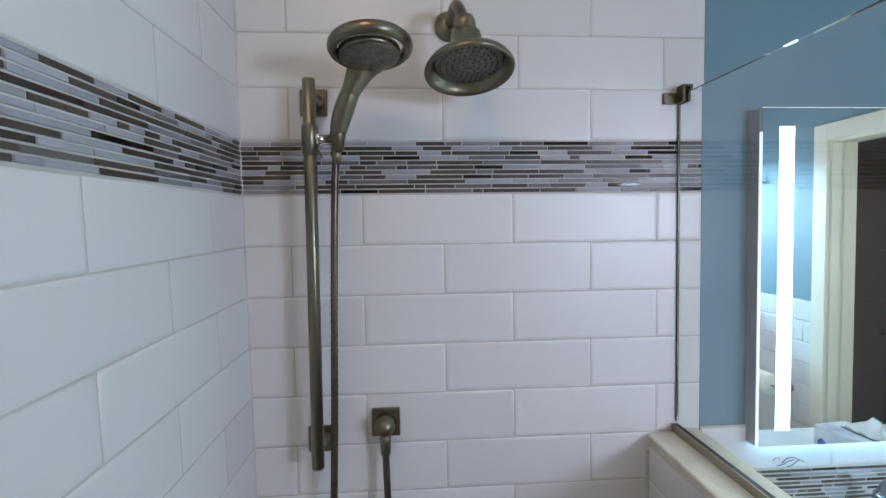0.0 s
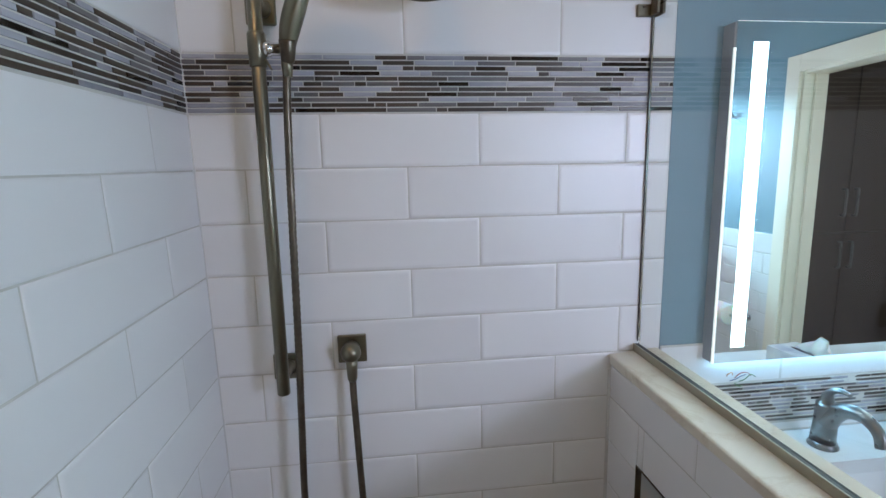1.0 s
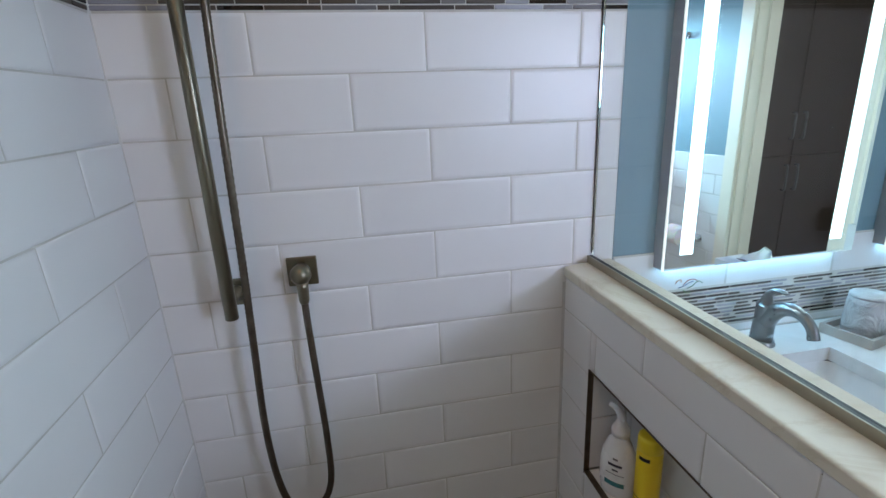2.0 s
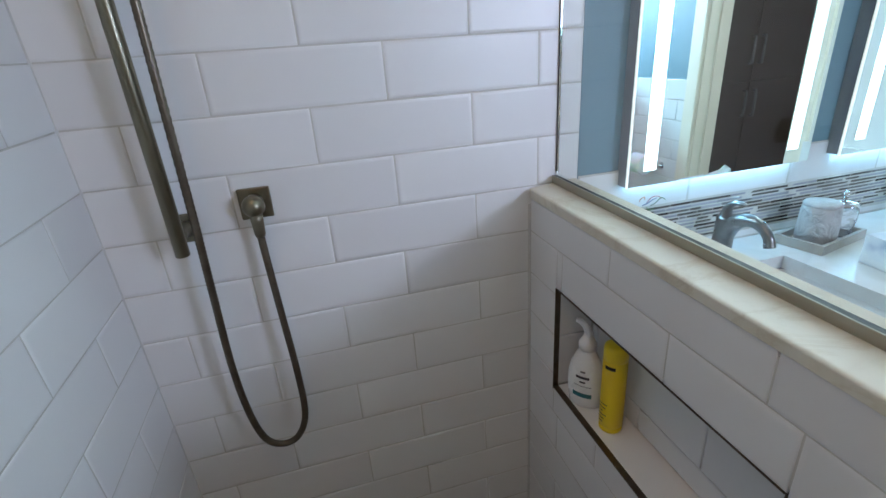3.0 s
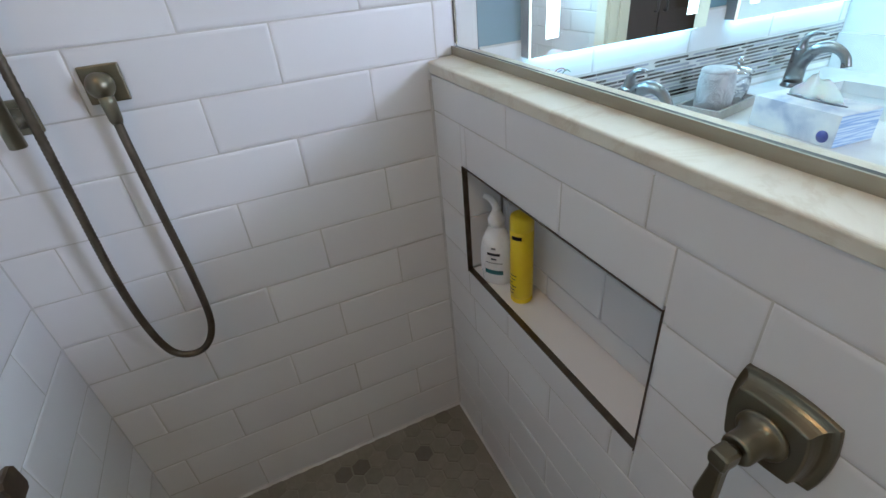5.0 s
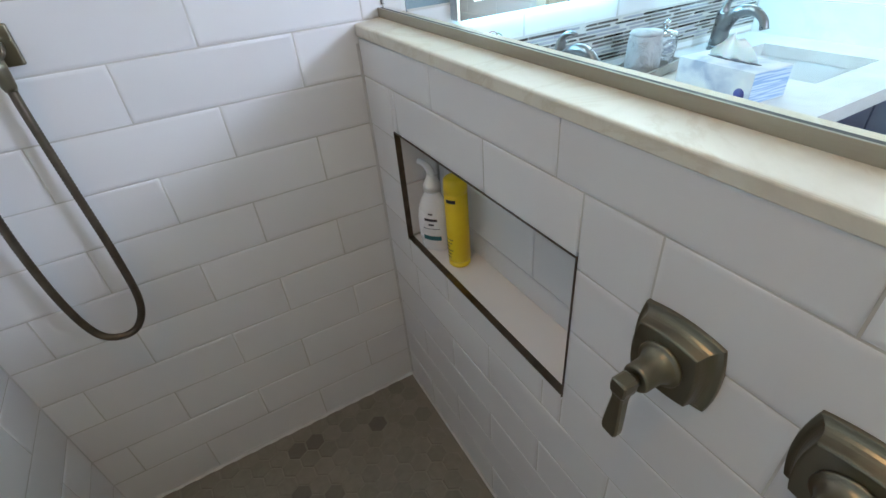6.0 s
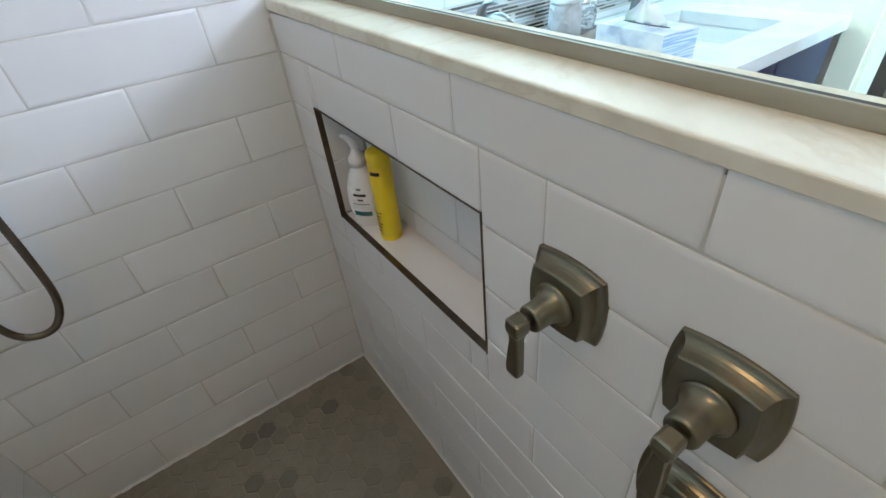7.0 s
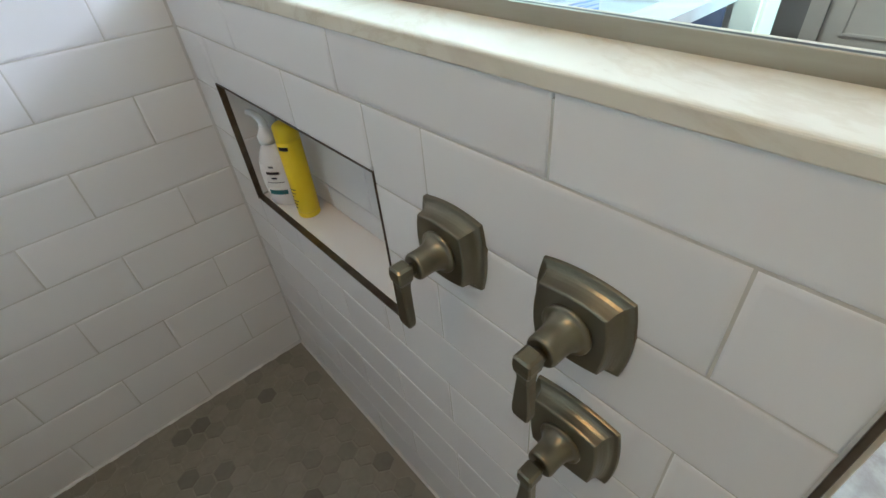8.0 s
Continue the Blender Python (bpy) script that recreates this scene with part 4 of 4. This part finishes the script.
tissue = thing("tissue_box", (1.590, -0.318, CZ), "grey-blue clouded tissue box with a tissue pulled out", "tissue box", turn=-6)
BXW, BYW, BH = 0.056, 0.098, 0.068
part("carton", box((-BXW, -BYW, 0.0005), (BXW, BYW, BH), 0.0012), CARD, tissue)
part("end_face", box((-BXW + 0.001, -BYW - 0.0006, 0.002), (BXW - 0.001, -BYW - 0.0001, BH - 0.002)), CARD_END, tissue, "pale blue striped end")
# the slot's shaded inside is painted as a flat dark oval
part("opening_shade", lathe([(0, 0), (0.022, 0), (0.022, 0.0006), (0, 0.0006)], 28, pose(0, 0, BH + 0.0001), 0.45, 3.1), INK_AND_SHADE, tissue)
part("label_mark", lathe([(0, 0), (0.0125, 0), (0.0125, 0.0006), (0, 0.0006)], 28, pose(-BXW - 0.0001, -0.074, 0.020, 0, -90, 0)), INK_BLUE, tissue, "round deep blue mark")
bm = bmesh.new()
nn = 14
grid = []
for i in range(nn + 1):
    s = i / nn
    row_ = []
    for j in range(9):
        t = j / 8
        wide = 0.060 * (1 - 0.62 * t * t)
        row_.append(bm.verts.new(((0.008 * math.sin(s * 9 + t * 2) + 0.002 * math.sin(s * 23)) * (0.4 + t) + 0.010 * t * t, (s - 0.5) * 2 * wide + 0.020 * t, BH + 0.001 + t * (0.058 - 0.026 * abs(s - 0.46) * 2) + 0.004 * math.sin(s * 17 + t))))
    grid.append(row_)
for i in range(nn):
    for j in range(8):
        bm.faces.new((grid[i][j], grid[i + 1][j], grid[i + 1][j + 1], grid[i][j + 1])).smooth = True
bmesh.ops.solidify(bm, geom=bm.faces[:], thickness=0.0012)
part("tissue", bm, PAPER, tissue, "crumpled white tissue")

# loose wires below the mirror
wires = thing("loose_wires", (1.135, -0.0005, 0.948), "short coloured loose wires sticking out of the backsplash", "wires")
for mat, nm, pts in ((RED, "wire", [(0.0, 0, -0.01), (0.012, -0.012, 0.014), (0.035, -0.018, 0.018), (0.055, -0.016, 0.004)]),
                     (GREEN, "wire", [(0.02, 0, -0.025), (0.03, -0.014, -0.012), (0.05, -0.02, 0.01), (0.075, -0.016, -0.002)]),
                     (WIRE_BLUE, "wire", [(-0.02, 0, -0.02), (-0.008, -0.016, -0.006), (0.008, -0.02, 0.006), (0.03, -0.02, 0.012)]),
                     (COPPER, "wire", [(-0.035, 0, 0.0), (-0.04, -0.012, 0.014), (-0.03, -0.02, 0.024), (-0.022, -0.014, 0.010)]),
                     (GREEN, "wire", [(0.0, 0, -0.03), (0.010, -0.012, -0.04), (0.022, -0.016, -0.034)])):
    part(nm, sweep(spline([Vector(q) * 0.58 for q in pts], 8), 0.0010, 8), mat, wires)

# ---- fittings on the east wall, seen in the mirrors ----
roll = thing("toilet_paper_holder", (EX - 0.006, -1.28, 0.655), "chrome toilet paper holder with a white roll", "paper holder", turn=-90)
part("post", lathe([(0.022, 0), (0.022, 0.004), (0.011, 0.012), (0.010, 0.05), (0.014, 0.062), (0.014, 0.072), (0, 0.074)], 24, pose(0, 0, 0, 90, 0, 0)), CHROME, roll)
part("spindle", lathe([(0, 0), (0.007, 0), (0.007, 0.17), (0, 0.17)], 16, pose(0.0, -0.062, 0, 0, 90, 0)), CHROME, roll)
part("paper_roll", lathe([(0.02, 0.045), (0.052, 0.045), (0.054, 0.047), (0.054, 0.148), (0.052, 0.15), (0.02, 0.15)], 36, pose(0.0, -0.062, 0, 0, 90, 0)), PAPER, roll, "white paper roll")
hook = thing("robe_hook", (EX, -1.522, 1.697), "small chrome robe hook on the grey-blue wall", "hook", turn=-90)
part("plate", lathe([(0.018, 0), (0.018, 0.004), (0.014, 0.007), (0, 0.007)], 24, pose(0, 0, 0, 90, 0, 0)), CHROME, hook)
part("peg", sweep(spline([(0, -0.006, 0), (0, -0.025, -0.006), (0, -0.038, 0.002), (0, -0.042, 0.018)], 6), 0.008, 12), CHROME, hook)

# ---- wardrobe in the hall ----
ward = thing("wardrobe", (3.02, -2.06, 0), "espresso brown built-in wardrobe with four doors", "wardrobe")
part("body", box((0, -0.55, 0), (1.06, -0.021, 2.38)), ESPRESSO, ward)
for i in range(2):
    for z0, z1, hz in ((0.08, 0.955, 0.80), (0.962, 2.36, 1.17)):
        d = part("door", box((0.004 + 0.53 * i, -0.0205, z0), (0.521 + 0.53 * i, 0.0, z1), 0.002), ESPRESSO, ward)
        hx = 0.485 if i == 0 else 0.575
        part("handle", sweep(spline([(hx, 0.0, hz - 0.09), (hx, 0.028, hz - 0.085), (hx, 0.03, hz), (hx, 0.028, hz + 0.085), (hx, 0.0, hz + 0.09)], 6), 0.008, 8), SATIN, d)

# ---- recessed ceiling lamp, added out of view as warm fill ----
lamp = thing("fill_lamp", (0.16, -0.98, CEIL), "white flush ceiling lamp added out of view for warm fill, lit", "ceiling lamp")
part("trim_ring", lathe([(0.076, -0.0005), (0.095, -0.0005), (0.095, -0.004), (0.088, -0.009), (0.076, -0.004)], 36), WHITE, lamp)
part("lens", lathe([(0, -0.001), (0.075, -0.001), (0.075, -0.003), (0, -0.004)], 36), LENS, lamp, "lit frosted lens of the added lamp")

# ---- pieces of walls and floors ----
for k, (z1, z0) in enumerate(zip(LINES_LOW, LINES_LOW[1:])):
    if z1 - z0 > 0.006:
        course(wall_north, BACK, -0.0008, 0.9495, z0, z1, 0.543 if k % 2 == 0 else 0.401)
        course(wall_west, LEFT, END - 0.02, 0.03, z0, z1, -0.450 if k % 2 == 0 else -0.291)
for k, (z0, z1) in enumerate(zip(LINES_UP, LINES_UP[1:])):
    course(wall_north, BACK, -0.0008, 0.9495, z0, z1, 0.401 if k % 2 == 0 else 0.556)
    course(wall_west, LEFT, END - 0.02, 0.03, z0, z1, -0.291 if k % 2 == 0 else -0.450)
mosaic(wall_north, BACK, 0.0005, 0.9485, 1.534, 1.6385, 11, 11)
mosaic(wall_west, LEFT, END - 0.02, 0.02, 1.534, 1.6385, 11, 23)

# white sealant in the inner corners
def sealant(points, size, parent):
    bm = bmesh.new()
    loops = []
    a, b = Vector(points[0]), Vector(points[1])
    for q in (a, b):
        loops.append([bm.verts.new(q + Vector(o)) for o in size])
    n = len(size)
    for i in range(n):
        bm.faces.new((loops[0][i], loops[0][(i + 1) % n], loops[1][(i + 1) % n], loops[1][i]))
    bm.faces.new(loops[0])
    bm.faces.new(loops[1])
    return part("sealant", bm, SEALANT, parent, "thin white sealant bead")


SEALANT = material("white_sealant", (0.66, 0.65, 0.63), 0.5)
ramp(SEALANT, noise_node(SEALANT, 20, 4), [(0.3, (0.52, 0.51, 0.49)), (0.7, (0.62, 0.61, 0.59))])
sealant(((0.0266, 0, 0.0), (-0.0093, 0, CEIL)), ((-0.002, 0.002, 0), (0.0025, 0.002, 0), (0.002, -0.0002, 0), (0.0006, -0.0006, 0), (0.0002, -0.002, 0), (-0.002, -0.0025, 0)), wall_north)
sealant(((0.825, 0, 0.0), (0.825, 0, 0.985)), ((0.002, 0.002, 0), (-0.004, 0.002, 0), (-0.0035, -0.0002, 0), (-0.0008, -0.0008, 0), (-0.0002, -0.0035, 0), (0.002, -0.004, 0)), wall_pony)
sealant(((0, 0, 0), (0.825, 0, 0)), ((0, 0.002, -0.004), (0, -0.006, -0.004), (0, -0.005, 0.0006), (0, -0.0012, 0.003), (0, -0.0002, 0.007), (0, 0.002, 0.008)), shower_floor)
sealant(((0.829, 0, 0), (0.8212, END, 0)), ((0.002, 0, -0.004), (-0.006, 0, -0.004), (-0.005, 0, 0.0006), (-0.0012, 0, 0.003), (-0.0002, 0, 0.007), (0.002, 0, 0.008)), shower_floor)
sealant(((0.0266, 0, 0), (0.0266, END, 0)), ((-0.002, 0, -0.004), (0.006, 0, -0.004), (0.005, 0, 0.0006), (0.0012, 0, 0.003), (0.0002, 0, 0.007), (-0.002, 0, 0.008)), shower_floor)

# low wall face, cut round the niche (u runs along -y)
for k, (z1, z0) in enumerate(zip(LINES_LOW[5:], LINES_LOW[6:])):
    joint = 0.598 if k % 2 == 0 else 0.745
    top, bottom = min(z1, 0.9965), z0
    if top - bottom < 0.006:
        continue
    n0, n1 = 0.6425, 0.1274
    if bottom >= NZ1 - 0.001 or top <= NZ0 + 0.001:
        spans = [(bottom, top, 0.004, 1.1225)]
    else:
        spans = [(bottom, top, 0.004, n1), (bottom, top, n0, 1.1225)]
        if top > NZ1 + 0.004:
            spans.append((NZ1 - 0.0002, top, n1, n0))
        if bottom < NZ0 - 0.004:
            spans.append((bottom, NZ0 + 0.0002, n1, n0))
    for a, b, u0, u1 in spans:
        course(wall_pony, PONY, u0, u1, a, b, joint, 0.299)
# niche lining: back, sides, top and stone shelf
NBACK = pose(ND, 0, 0, 0, 0, -90)
for z0, z1, joint in ((NZ0 + 0.004, 0.643, 0.30), (0.643, 0.744, 0.455), (0.744, NZ1, 0.30)):
    course(wall_pony, NBACK, 0.130, 0.640, z0, z1, joint)
for z0, z1 in ((NZ0 + 0.004, 0.718), (0.718, NZ1)):
    lay("tile", wall_pony, 0.083, z1 - z0 - GAP, TILE, pose(0.872, NY0, (z0 + z1) / 2))
    lay("tile", wall_pony, 0.083, z1 - z0 - GAP, TILE, pose(0.872, NY1, (z0 + z1) / 2, 0, 0, 180))
lay("tile", wall_pony, 0.083, 0.25, TILE, pose(0.872, -0.256, NZ1, 90, 0, 0) @ pose(0, 0, 0, 0, 90, 0) @ pose(0, 0, 0, 0, 90, 0))
lay("tile", wall_pony, 0.083, 0.255, TILE, pose(0.872, -0.512, NZ1, 90, 0, 0) @ pose(0, 0, 0, 0, 180, 0))
part("niche_shelf", box((0.8275, NY1 + 0.001, NZ0 - 0.011), (ND + 0.005, NY0 - 0.001, NZ0 + 0.003), 0.001), PORCELAIN, wall_pony, "white stone niche shelf")
# metal edging of the niche and of the wall's end
for a, b in (((0.8238, NY1 - 0.0012, NZ0 - 0.003), (0.8365, NY1 + 0.0002, NZ1 + 0.0008)),
             ((0.8238, NY0 - 0.0005, NZ0 - 0.003), (0.8365, NY0 + 0.0012, NZ1 + 0.0008)),
             ((0.8236, NY1 + 0.0007, NZ1 - 0.0006), (0.8365, NY0 - 0.0007, NZ1 + 0.0008)),
             ((0.8236, NY1 + 0.0007, NZ0 + 0.0012), (0.8365, NY0 - 0.0007, NZ0 + 0.0042))):
    part("edge_trim", box(a, b, 0.0004, 1), DARK_NICKEL, wall_pony, "dark metal edge trim")
part("edge_trim", box((0.8235, END - 0.004, 0.0), (0.838, END + 0.0005, 0.987), 0.0005, 1), DARK_NICKEL, wall_pony, "dark metal edge trim")
part("end_panel", box((0.838, END - 0.010, 0.0), (0.944, END - 0.0005, 0.986), 0.001), STONE, wall_pony, "cream marble end panel")

# backsplash, side splash and wainscot
bm = box((0.952, 0.0005, 0.80), (2.198, 0.0036, 1.030))
backsplash = tagged(link("backsplash", bm, GROUT), "white tiled backsplash with a mosaic band", "backsplash", kind="structure")
course(backsplash, BACK, 0.952, 2.197, 0.801, 0.825, 1.10)
course(backsplash, BACK, 0.952, 2.197, 0.9295, 1.029, 1.25)
mosaic(backsplash, BACK, 0.953, 2.197, 0.826, 0.9285, 11, 31)
wainscot = tagged(link("wainscot", box((EX - 0.0035, -1.965, 0.0), (EX - 0.0005, DY1 - 0.0665, 1.10)), GROUT), "white tile wainscot on the grey-blue wall", "wainscot", kind="structure")
EAST = pose(EX - 0.006, 0, 0, 0, 0, -90)
for k in range(11):
    course(wainscot, EAST, -DY1 + 0.067, 1.965, 0.001 + 0.1 * k, 0.1 + 0.1 * k, 0.3 if k % 2 else 0.45)

# hexagon floor: the pieces near the wall corner one by one, the rest joined
bm = bmesh.new()
R = 0.0272
for scale, z in ((1.0, -0.006), (1.0, -0.0012), (0.95, 0.0)):
    for i in range(6):
        a = math.pi / 6 + i * math.pi / 3
        bm.verts.new((R * scale * math.cos(a), R * scale * math.sin(a), z))
bm.verts.ensure_lookup_table()
for lv in (0, 6):
    for i in range(6):
        j = (i + 1) % 6
        bm.faces.new([bm.verts[lv + i], bm.verts[lv + j], bm.verts[lv + 6 + j], bm.verts[lv + 6 + i]])
bm.faces.new([bm.verts[12 + i] for i in range(6)])
hexagon = bpy.data.meshes.new("hexagon_tile")
bm.to_mesh(hexagon)
bm.free()
hexagon.materials.append(HEX)
far_hex = bmesh.new()
row = 0
y = -0.024
laid = 0
px, py = 0.0500, 0.0433
while y > END + 0.02:
    x = 0.058 + (px / 2 if row % 2 else 0)
    while x < 0.806:
        m = pose(x + rng.uniform(-0.0006, 0.0006), y + rng.uniform(-0.0006, 0.0006), rng.uniform(-0.0004, 0.0003), rng.uniform(-0.4, 0.4), rng.uniform(-0.4, 0.4), rng.uniform(-1, 1))
        if y > -0.86 and laid < 300:
            ob = new("hexagon_tile", hexagon)
            ob.parent = shower_floor
            ob.matrix_basis = m
            laid += 1
        else:
            other = bmesh.new()
            other.from_mesh(hexagon)
            merge(far_hex, other, m)
        x += px
    row += 1
    y -= py
tagged(part("hexagon_tiles", far_hex, HEX, shower_floor), kind="stuff")
